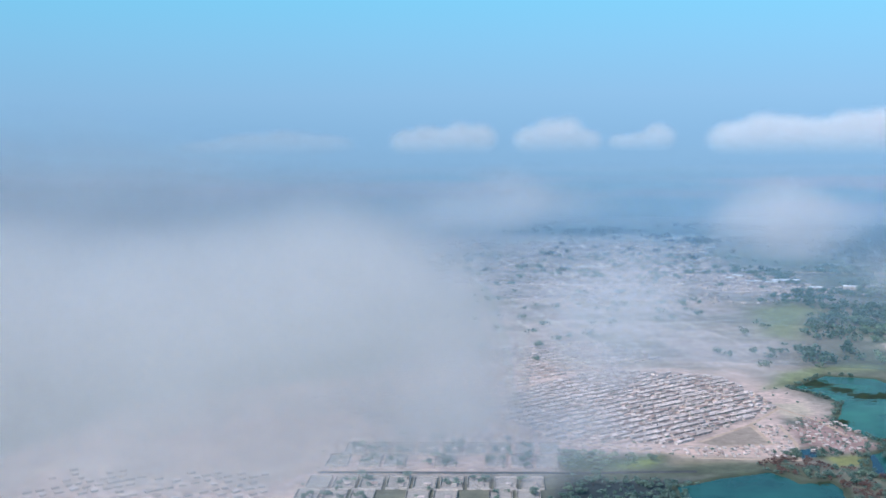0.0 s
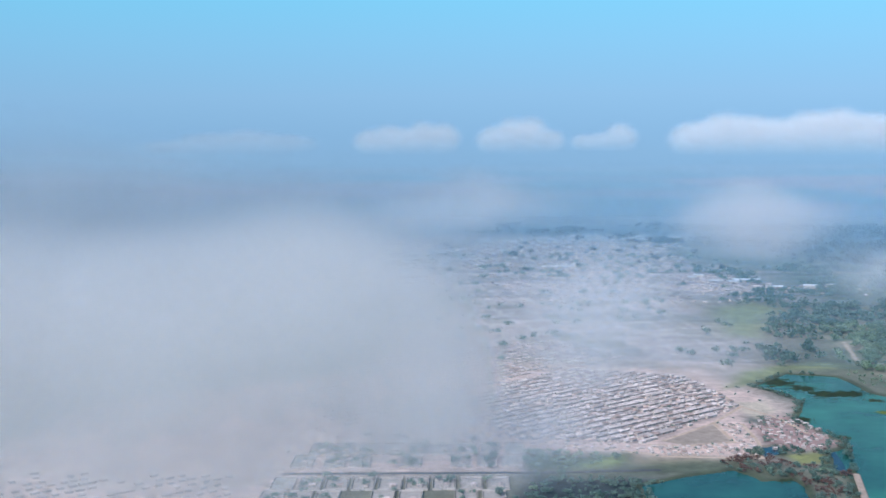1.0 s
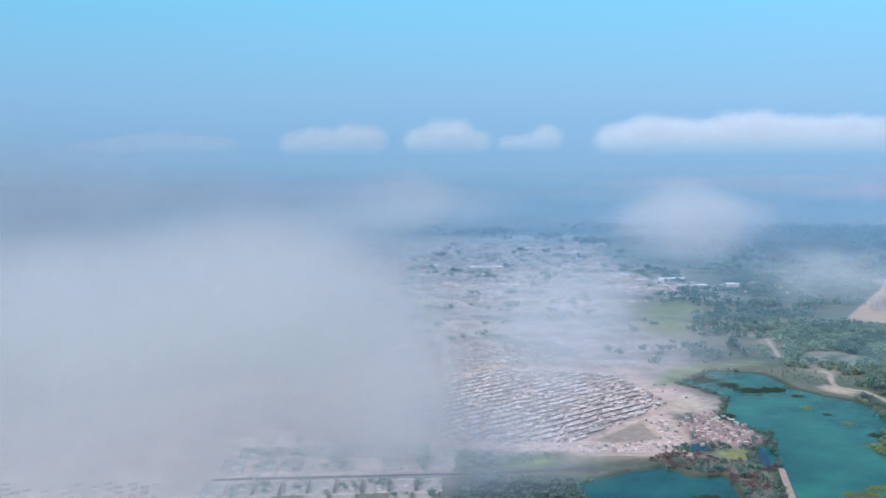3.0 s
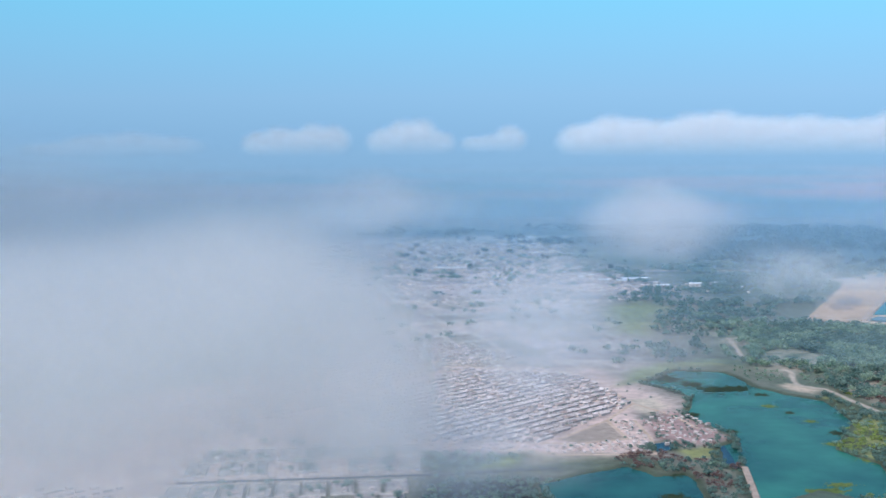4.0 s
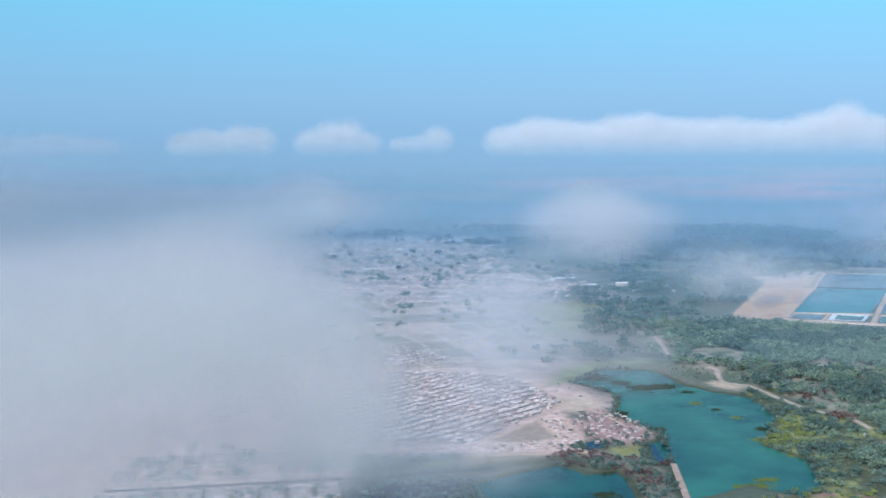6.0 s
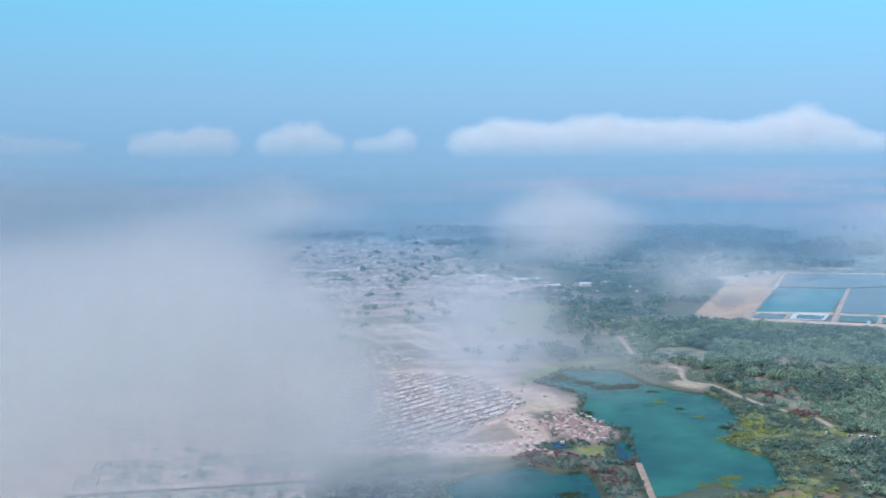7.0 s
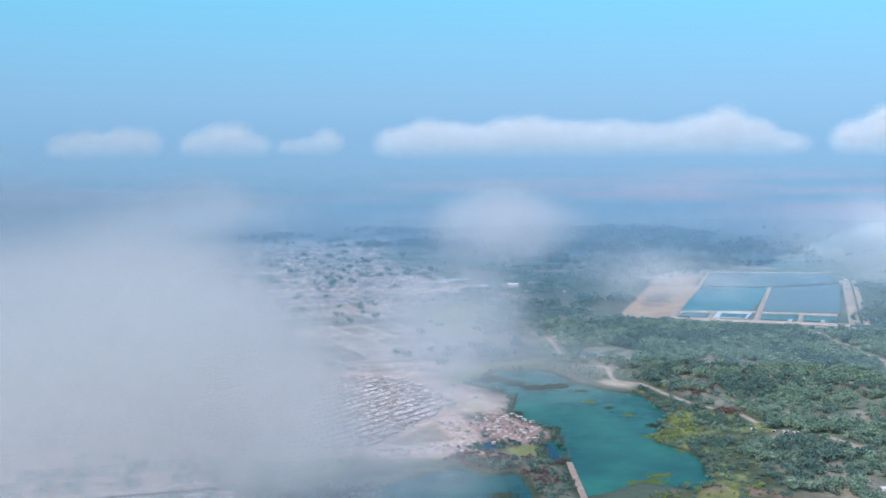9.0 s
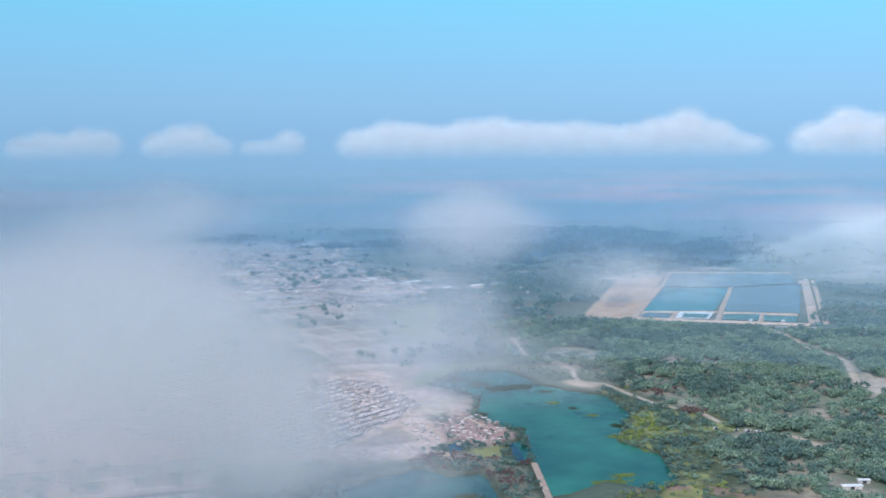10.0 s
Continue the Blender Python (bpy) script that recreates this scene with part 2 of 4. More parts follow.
VAPOUR = vapour("cloud_vapour", (0.945, 0.98, 1.0))
VEIL_VAPOUR = vapour("veil_vapour", (0.84, 0.93, 1.0))
THIN_VAPOUR = vapour("thin_vapour", (0.81, 0.85, 0.90))
FAR_VAPOUR = vapour("far_cloud_vapour", (0.97, 0.96, 0.98))
BLUE_AIR = vapour("blue_haze", (0.33, 0.525, 0.69))


# ---- ground, one sheet out to the horizon ----
def height(x, y):
    return np.maximum(0.05, (cloud_noise(x, y, 400, 9) - 0.3) * 1.6 + cloud_noise(x, y, 26, 7) * 0.5)


def lie(x, y):
    return float(height(np.array([x]), np.array([y]))[0])


def build_ground():
    front = np.radians(np.arange(-37.0, 37.01, 0.11))
    rear = np.radians(np.arange(42.0, 319.0, 6.0))
    az = np.concatenate([front, rear])
    near = np.linspace(60, 880, 14)
    far = 900 * ((EDGE - 12) / 900) ** np.linspace(0, 1, 400)
    rad = np.concatenate([near, far])
    R, A = np.meshgrid(rad, az, indexing="ij")
    x, y = (R * np.sin(A)).ravel(), (R * np.cos(A)).ravel()
    wx = x + (cloud_noise(x, y, 60, 3) - 0.5) * 26
    wy = y + (cloud_noise(x, y, 60, 4) - 0.5) * 40
    mid = cloud_noise(x, y, 180, 5)
    wide = cloud_noise(x, y, 700, 6)
    tiny = cloud_noise(x, y, 26, 7)

    col = np.empty((len(x), 4))
    col[:, 3] = 1

    def lay(mask, tone, spread=0.25, n=None):
        n = tiny if n is None else n
        k = np.clip(mask, 0, 1)[:, None]
        shade = (1 + (n[:, None] - 0.5) * 2 * spread) * np.array(tone)[None]
        col[:, :3] = col[:, :3] * (1 - k) + shade * k

    # open scrub everywhere, dry in the west, then what lies on it
    col[:, :3] = np.array((0.10, 0.13, 0.085))
    lay(soft(mid - 0.5, 0.1), (0.17, 0.17, 0.12))
    lay(soft(wide - 0.56, 0.12) * 0.7, (0.30, 0.26, 0.22))
    lay(soft(outline(PALE_LAND, wx, wy), 120) * (0.45 + 0.5 * soft(mid - 0.45, 0.15)), (0.56, 0.44, 0.39))
    lay(soft(outline([(-1400, 2500), (420, 2450), (380, 2900), (200, 3300), (260, 3900), (-300, 4000), (-1700, 3900)], wx, wy), 150) * 0.75, (0.56, 0.46, 0.44), 0.5)
    lay(soft(outline(TOWN_EARTH, wx, wy), 24), (0.66, 0.48, 0.41))
    lay(soft(outline(FOREST, wx, wy), 40) * 0.9, (0.14, 0.19, 0.125), 0.5)
    lay(soft(outline(FOREST, wx, wy), 40) * soft(mid - 0.55, 0.06) * 0.8, (0.4, 0.33, 0.26), 0.3)
    lay(soft(outline(BANK_LAND, wx, wy), 12), (0.10, 0.12, 0.06), 0.5)
    lay(soft(outline(BANK_LAND, wx, wy), 12) * soft(tiny - 0.6, 0.05), (0.24, 0.25, 0.09), 0.3)
    # parcels and tracks of the open land
    pu, pv = x * 0.93 + y * 0.36 + (mid - 0.5) * 40, y * 0.93 - x * 0.36 + (mid - 0.5) * 40
    cell = lattice(np.floor(pu / 58), np.floor(pv / 74), 77)
    open_land = np.maximum(soft(outline(PALE_LAND, wx, wy), 120), 0.7 * soft(outline([(-1400, 2500), (420, 2450), (380, 2900), (200, 3300), (260, 3900), (-1700, 3900)], wx, wy), 150))
    lay(open_land * (cell > 0.62) * 0.55, (0.22, 0.21, 0.16), 0.4)
    lay(open_land * (cell < 0.25) * 0.6, (0.52, 0.43, 0.39), 0.2)
    edge_u, edge_v = np.abs(pu / 58 - np.round(pu / 58)) * 58, np.abs(pv / 74 - np.round(pv / 74)) * 74
    lay(open_land * np.maximum(soft(3.5 - edge_u, 2.5), soft(4.5 - edge_v, 3.0)) * 0.75, (0.58, 0.49, 0.45), 0.1)
    # far plains: dark woods with haze blue put into their tone, and pale flats
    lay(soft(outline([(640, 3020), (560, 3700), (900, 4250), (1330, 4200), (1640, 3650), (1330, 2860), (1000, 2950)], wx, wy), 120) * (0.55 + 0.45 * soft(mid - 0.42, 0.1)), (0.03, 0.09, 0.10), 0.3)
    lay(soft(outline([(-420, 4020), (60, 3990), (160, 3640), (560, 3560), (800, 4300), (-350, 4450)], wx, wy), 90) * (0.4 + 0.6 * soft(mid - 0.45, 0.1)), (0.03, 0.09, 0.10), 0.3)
    streak = cloud_noise(x * 0.25, y * 1.6, 240, 21)
    lay(soft(outline([(1400, 4150), (1900, 3800), (3400, 3400), (3400, 5000), (1200, 5000)], wx, wy), 160) * (0.3 + 0.7 * soft(streak - 0.46, 0.08)), (0.5, 0.42, 0.40), 0.2)
    lay(soft(outline([(180, 4620), (600, 4500), (620, 4660), (200, 4800)], wx, wy), 40) * 0.9, (0.58, 0.5, 0.48), 0.2)
    lay(soft(outline([(1150, 2905), (1250, 2885), (1240, 2835), (1160, 2850)], wx, wy), 25), (0.58, 0.45, 0.36), 0.1)
    lay(soft(outline([(-100, 3850), (300, 3780), (320, 3960), (-60, 4050)], wx, wy), 60) * soft(streak - 0.45, 0.08), (0.5, 0.46, 0.45), 0.2)
    lay(soft(outline([(1290, 2560), (1700, 2300), (2300, 2600), (2200, 3300), (1500, 3000)], wx, wy), 100) * soft(streak - 0.5, 0.08) * 0.8, (0.4, 0.36, 0.33), 0.3)
    # grey-blue haze put into the outermost ground's colour, with pale streaks
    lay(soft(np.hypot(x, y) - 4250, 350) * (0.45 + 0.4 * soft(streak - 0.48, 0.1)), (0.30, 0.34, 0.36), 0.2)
    # fields and banks
    lay(soft(outline(GREEN_FIELD, wx, wy), 12), (0.075, 0.12, 0.06), 0.5)
    lay(soft(outline([(0, 1167), (18, 1201), (54, 1220), (41, 1168)], wx, wy), 14), (0.2, 0.24, 0.07), 0.3)
    lay(soft(outline([(-62, 1260), (-1, 1255), (-1, 1232), (-60, 1232)], wx, wy), 8), (0.52, 0.36, 0.31), 0.1)
    lay(soft(outline([(54, 1222), (180, 1215), (120, 1170), (60, 1168)], wx, wy), 18) * 0.8, (0.24, 0.2, 0.12), 0.4)
    lay(soft(outline([(-60, 1160), (60, 1190), (180, 1222), (232, 1150), (100, 1148), (0, 1120), (-60, 1125)], wx, wy), 14), (0.11, 0.12, 0.075), 0.5)
    lay(soft(outline(MARSH, wx, wy), 16), (0.035, 0.05, 0.055), 0.5)
    lay(soft(outline(FAR_FIELD, wx, wy), 40), (0.25, 0.27, 0.13), 0.2)
    lay(soft(outline(YELLOW_FIELD, wx, wy), 14), (0.12, 0.13, 0.06), 0.4)
    lay(soft(outline(YELLOW_FIELD, wx, wy), 14) * soft(cloud_noise(x, y, 45, 12) - 0.48, 0.06), (0.28, 0.27, 0.09), 0.4)
    lay(soft(outline(YELLOW_FIELD, wx, wy), 14) * soft(cloud_noise(x, y, 40, 13) - 0.58, 0.05), (0.3, 0.2, 0.15), 0.3)
    lay(soft(outline(PENINSULA, wx, wy), 10), (0.42, 0.27, 0.24), 0.4)
    lay(soft(outline([(205, 1420), (228, 1400), (212, 1362), (190, 1380)], wx, wy), 12), (0.17, 0.17, 0.14), 0.3)
    lay(soft(outline(TRIANGLE, x, y), 5), (0.38, 0.29, 0.23), 0.1)
    lay(soft(outline(SAND_SPIT, wx, wy), 10), (0.58, 0.47, 0.36), 0.1)
    lay(soft(outline(BANK_FIELD, wx, wy), 8), (0.25, 0.25, 0.09), 0.3)
    lay(soft(outline(BEACH, wx, wy), 8), (0.52, 0.40, 0.29), 0.2)
    lay(soft(outline([(410, 1800), (520, 1850), (560, 1720), (450, 1640)], wx, wy), 40) * soft(mid - 0.42, 0.1), (0.42, 0.36, 0.29), 0.3)
    lay(soft(1.1 - np.hypot((wx - 495) / 55, (wy - 1760) / 65), 0.6) * soft(tiny - 0.46, 0.12) * 0.6, (0.40, 0.33, 0.25), 0.3)
    lay(soft(outline([(196, 1560), (228, 1690), (330, 1740), (420, 1730), (300, 1690), (238, 1590)], wx, wy), 16) * (0.4 + 0.6 * soft(mid - 0.45, 0.1)), (0.22, 0.24, 0.12), 0.4)
    lay(soft(outline([(905, 1640), (1010, 1700), (1000, 1500), (800, 1395)], wx, wy), 20) * 0.9, (0.5, 0.43, 0.36), 0.3)
    lay(soft(outline([(840, 2600), (960, 2640), (1065, 2790), (1010, 2850), (850, 2720)], wx, wy), 16), (0.54, 0.42, 0.33), 0.2)
    lay(soft(outline(APRON, x, y), 10), (0.56, 0.44, 0.35), 0.12)
    # earth lanes between the rows of houses, shade put into their dark colour, and the tracks
    inside = soft(outline(ROWS, x, y), 10)
    lane = (x * ROW_ACROSS[0] + y * ROW_ACROSS[1]) / ROW_STEP
    lane = np.abs(lane - np.round(lane)) * ROW_STEP
    lay(inside * soft(3.0 - lane, 2.0), (0.26, 0.215, 0.2), 0.3)
    for line, wide_ in zip(PATHS, (3.6, 4.0, 5.0, 5.5)):
        lay(soft(wide_ - along(line, wx * 0.3 + x * 0.7, wy * 0.3 + y * 0.7), 2.0), (0.52, 0.42, 0.33), 0.2)

    # beds of the lakes, a gentle roll elsewhere
    depth = np.full(len(x), -1e9)
    for shore in (LAKE, SMALL_LAKE, INLET_A, INLET_B):
        depth = np.maximum(depth, outline(shore, x * 0.55 + wx * 0.45, y * 0.55 + wy * 0.45))
    lay(soft(depth + 9, 5) * (0.55 + 0.45 * soft(mid - 0.45, 0.1)), (0.07, 0.085, 0.045), 0.5)
    z = height(x, y)
    z = np.where(depth > -25, np.minimum(z, 0.15 - depth * 0.08), z)
    z = np.where(depth > 0, np.maximum(-2.5, -0.25 - depth * 0.12), np.maximum(z, 0.05))

    rows_, cols = R.shape
    i, j = np.meshgrid(np.arange(rows_ - 1), np.arange(cols), indexing="ij")
    k = (j + 1) % cols
    quads = np.stack([i * cols + j, i * cols + k, (i + 1) * cols + k, (i + 1) * cols + j], -1).reshape(-1, 4)[:, ::-1]
    me = bpy.data.meshes.new("ground")
    nv, nf = len(x) + 1, len(quads) + cols
    verts = np.concatenate([np.stack([x, y, z], 1), [[0, 0, 0.4]]])
    hub = np.stack([np.full(cols, len(x)), (np.arange(cols) + 1) % cols, np.arange(cols)], 1)
    me.vertices.add(nv)
    me.vertices.foreach_set("co", verts.ravel())
    me.loops.add(quads.size + hub.size)
    me.loops.foreach_set("vertex_index", np.concatenate([quads.ravel(), hub.ravel()]).astype(np.int32))
    me.polygons.add(nf)
    starts = np.concatenate([np.arange(len(quads)) * 4, quads.size + np.arange(cols) * 3]).astype(np.int32)
    me.polygons.foreach_set("loop_start", starts)
    me.polygons.foreach_set("use_smooth", np.ones(nf, bool))
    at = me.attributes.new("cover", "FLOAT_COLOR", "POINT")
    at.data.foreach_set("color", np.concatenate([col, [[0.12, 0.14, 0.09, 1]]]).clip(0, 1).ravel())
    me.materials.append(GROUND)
    me.update(calc_edges=True)
    me.validate()
    ob = new("ground", me)
    tagged(ob, "dry earth, scrub and forest floor stretching to the hazy horizon", "ground", kind="structure")


build_ground()


def flat_sheet(name, points, z, mat, label, category, kind="structure", grow=0.0):
    cx, cy = sum(p[0] for p in points) / len(points), sum(p[1] for p in points) / len(points)
    bm = bmesh.new()
    vs = []
    for px, py in points:
        d = math.hypot(px - cx, py - cy)
        vs.append(bm.verts.new((px + (px - cx) / d * grow, py + (py - cy) / d * grow, z)))
    face = bm.faces.new(vs)
    if face.normal.z < 0 or face.calc_area() and sum((a.co.x * c.co.y - c.co.x * a.co.y) for a, c in zip(vs, vs[1:] + vs[:1])) < 0:
        bmesh.ops.reverse_faces(bm, faces=[face])
    bmesh.ops.triangulate(bm, faces=bm.faces[:])
    me = bpy.data.meshes.new(name)
    bm.to_mesh(me)
    bm.free()
    me.materials.append(mat)
    return tagged(new(name, me), label, category, kind=kind)


flat_sheet("water_lake", LAKE, -0.12, LAKE_WATER, "calm teal lake with weedy green shallows", "lake", grow=30)
flat_sheet("water_small_lake", SMALL_LAKE, -0.14, POOL_WATER, "small dark teal lake below the settlement", "lake", grow=22)
flat_sheet("water_inlet", INLET_A, -0.16, DARK_WATER, "dark blue pool beside the houses", "pool", grow=10)
flat_sheet("water_reed_pool", INLET_B, -0.18, DARK_WATER, "dark blue pool behind the causeway", "pool", grow=10)


# ---- distance behind the ground's edge ----
def build_backdrop():
    """Sky and distance in one: a tall glowing ring, haze put into its tones, which follow the height above the horizon,
    with pale flats and dark woods low down.
    """
    m, n, l, p = material("hazy_distance")
    n.remove(p)
    geo = n.new("ShaderNodeNewGeometry")
    split = n.new("ShaderNodeSeparateXYZ")
    l.new(geo.outputs["Position"], split.inputs["Vector"])
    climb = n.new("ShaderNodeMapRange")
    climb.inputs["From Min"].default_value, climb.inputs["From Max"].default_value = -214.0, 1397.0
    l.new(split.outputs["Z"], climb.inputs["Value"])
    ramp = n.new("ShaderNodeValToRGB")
    # blue haze and sky brightness are painted into these glowing tones
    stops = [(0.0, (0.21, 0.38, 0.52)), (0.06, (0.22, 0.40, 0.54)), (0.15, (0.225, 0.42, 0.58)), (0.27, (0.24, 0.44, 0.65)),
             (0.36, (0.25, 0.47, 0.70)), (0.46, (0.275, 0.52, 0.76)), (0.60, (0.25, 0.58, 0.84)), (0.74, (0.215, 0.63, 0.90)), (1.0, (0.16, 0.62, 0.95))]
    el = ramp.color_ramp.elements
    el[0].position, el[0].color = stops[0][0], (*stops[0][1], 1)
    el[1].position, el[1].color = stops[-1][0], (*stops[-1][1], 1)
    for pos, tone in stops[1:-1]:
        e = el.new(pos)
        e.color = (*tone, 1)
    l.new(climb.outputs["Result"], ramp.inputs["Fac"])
    colour = ramp.outputs["Color"]
    # long thin bands of far land: pale flats and woods tinted haze-blue, thinning towards the horizon
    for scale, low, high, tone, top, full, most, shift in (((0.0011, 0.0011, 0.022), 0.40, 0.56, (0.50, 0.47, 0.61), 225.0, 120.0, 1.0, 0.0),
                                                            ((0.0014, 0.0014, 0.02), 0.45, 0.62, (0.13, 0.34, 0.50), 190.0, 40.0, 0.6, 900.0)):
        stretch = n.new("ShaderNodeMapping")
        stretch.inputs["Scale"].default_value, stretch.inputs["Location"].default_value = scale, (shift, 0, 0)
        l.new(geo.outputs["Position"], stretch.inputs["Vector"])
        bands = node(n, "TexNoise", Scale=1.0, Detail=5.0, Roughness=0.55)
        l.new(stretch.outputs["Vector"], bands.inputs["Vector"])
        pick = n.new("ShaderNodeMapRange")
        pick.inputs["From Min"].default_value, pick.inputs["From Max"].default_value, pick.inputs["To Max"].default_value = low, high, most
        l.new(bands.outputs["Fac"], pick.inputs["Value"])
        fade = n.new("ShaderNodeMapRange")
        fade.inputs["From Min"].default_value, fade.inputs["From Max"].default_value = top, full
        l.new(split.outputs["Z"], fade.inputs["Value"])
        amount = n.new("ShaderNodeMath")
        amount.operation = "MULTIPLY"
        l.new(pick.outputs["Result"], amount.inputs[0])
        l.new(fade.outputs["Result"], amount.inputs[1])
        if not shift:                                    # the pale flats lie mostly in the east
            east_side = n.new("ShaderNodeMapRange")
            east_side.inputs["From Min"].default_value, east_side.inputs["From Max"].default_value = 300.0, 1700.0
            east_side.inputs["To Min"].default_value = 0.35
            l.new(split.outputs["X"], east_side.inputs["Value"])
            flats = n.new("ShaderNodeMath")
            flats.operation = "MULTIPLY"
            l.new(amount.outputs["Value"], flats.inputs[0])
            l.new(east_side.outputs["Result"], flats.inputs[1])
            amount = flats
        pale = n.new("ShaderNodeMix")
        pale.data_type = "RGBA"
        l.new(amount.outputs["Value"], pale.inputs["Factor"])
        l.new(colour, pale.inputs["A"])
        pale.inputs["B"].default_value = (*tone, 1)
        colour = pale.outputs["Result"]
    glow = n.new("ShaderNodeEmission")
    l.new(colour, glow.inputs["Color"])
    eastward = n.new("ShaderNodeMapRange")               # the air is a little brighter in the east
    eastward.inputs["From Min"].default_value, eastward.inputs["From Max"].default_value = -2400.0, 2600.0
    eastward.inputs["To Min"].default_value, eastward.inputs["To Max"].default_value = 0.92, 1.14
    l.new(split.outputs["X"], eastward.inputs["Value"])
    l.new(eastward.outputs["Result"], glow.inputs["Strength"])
    clear = n.new("ShaderNodeBsdfTransparent")
    top = n.new("ShaderNodeMapRange")
    top.interpolation_type = "SMOOTHSTEP"
    top.inputs["From Min"].default_value, top.inputs["From Max"].default_value = 1397.0, 2847.0
    l.new(split.outputs["Z"], top.inputs["Value"])
    mix = n.new("ShaderNodeMixShader")
    l.new(top.outputs["Result"], mix.inputs["Fac"])
    l.new(glow.outputs["Emission"], mix.inputs[1])
    l.new(clear.outputs["BSDF"], mix.inputs[2])
    l.new(mix.outputs["Shader"], n["Material Output"].inputs["Surface"])
    steps, levels = 240, (-5.0, 350.0, 1400.0, 2850.0)
    verts, faces = [], []
    for k in range(steps):
        a = 2 * math.pi * k / steps
        for z in levels:
            verts.append((EDGE * math.sin(a), EDGE * math.cos(a), z))
    for k in range(steps):
        q = (k + 1) % steps
        for r in range(len(levels) - 1):
            w = len(levels)
            faces.append((k * w + r, q * w + r, q * w + r + 1, k * w + r + 1))
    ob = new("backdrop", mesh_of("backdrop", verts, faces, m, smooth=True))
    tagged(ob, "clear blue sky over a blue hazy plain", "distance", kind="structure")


build_backdrop()


# ---- haze lying over the plain, thicker with every layer of air ----
def build_haze():
    rings, outer = 16, 4480.0
    most = ((outer - 850) / HAZE_REACH) ** 2
    radii = [850 + HAZE_REACH * math.sqrt(most * (k + 1) / rings) for k in range(rings)]
    steps, levels = 288, (-2.0, 60.0, 120.0, 170.0, 215.0, 262.0)
    strength = (1.0, 1.0, 0.8, 0.5, 0.2, 0.0)
    share = 1 - math.exp(-most / rings)
    verts, faces, dense = [], [], []
    for r in radii:
        b0, w = len(verts), len(levels)
        for k in range(steps):
            a = 2 * math.pi * k / steps
            for z, part_of in zip(levels, strength):
                verts.append((r * math.sin(a), r * math.cos(a), z))
                dense.append(share * part_of)
        for k in range(steps):
            q = (k + 1) % steps
            faces += [(b0 + k * w + i, b0 + q * w + i, b0 + q * w + i + 1, b0 + k * w + i + 1) for i in range(w - 1)]
    me = mesh_of("haze", verts, faces, BLUE_AIR, smooth=True)
    me.attributes.new("thickness", "FLOAT", "POINT").data.foreach_set("value", np.array(dense, np.float32))
    tagged(new("haze", me), "thin blue haze lying over the wide plain", "haze", kind="stuff")


HAZE_REACH = 2450.0
build_haze()


# ---- clouds ----
def puff(x, y, z, size, seed, octaves=3):
    """Noise in space, about 0 to 1."""
    total, weight = 0.0, 0.0
    for k in range(octaves):
        c = size / 2 ** k
        iz = np.floor(z / c)
        fz = z / c - iz
        fz = fz * fz * (3 - 2 * fz)
        low, high = (value_noise(x + 7.3 * c, y, c, seed + 17 * k + 131 * (iz + j).astype(np.int64)) for j in (0, 1))
        total = total + (low * (1 - fz) + high * fz) * 0.55 ** k
        weight += 0.55 ** k
    return total / weight


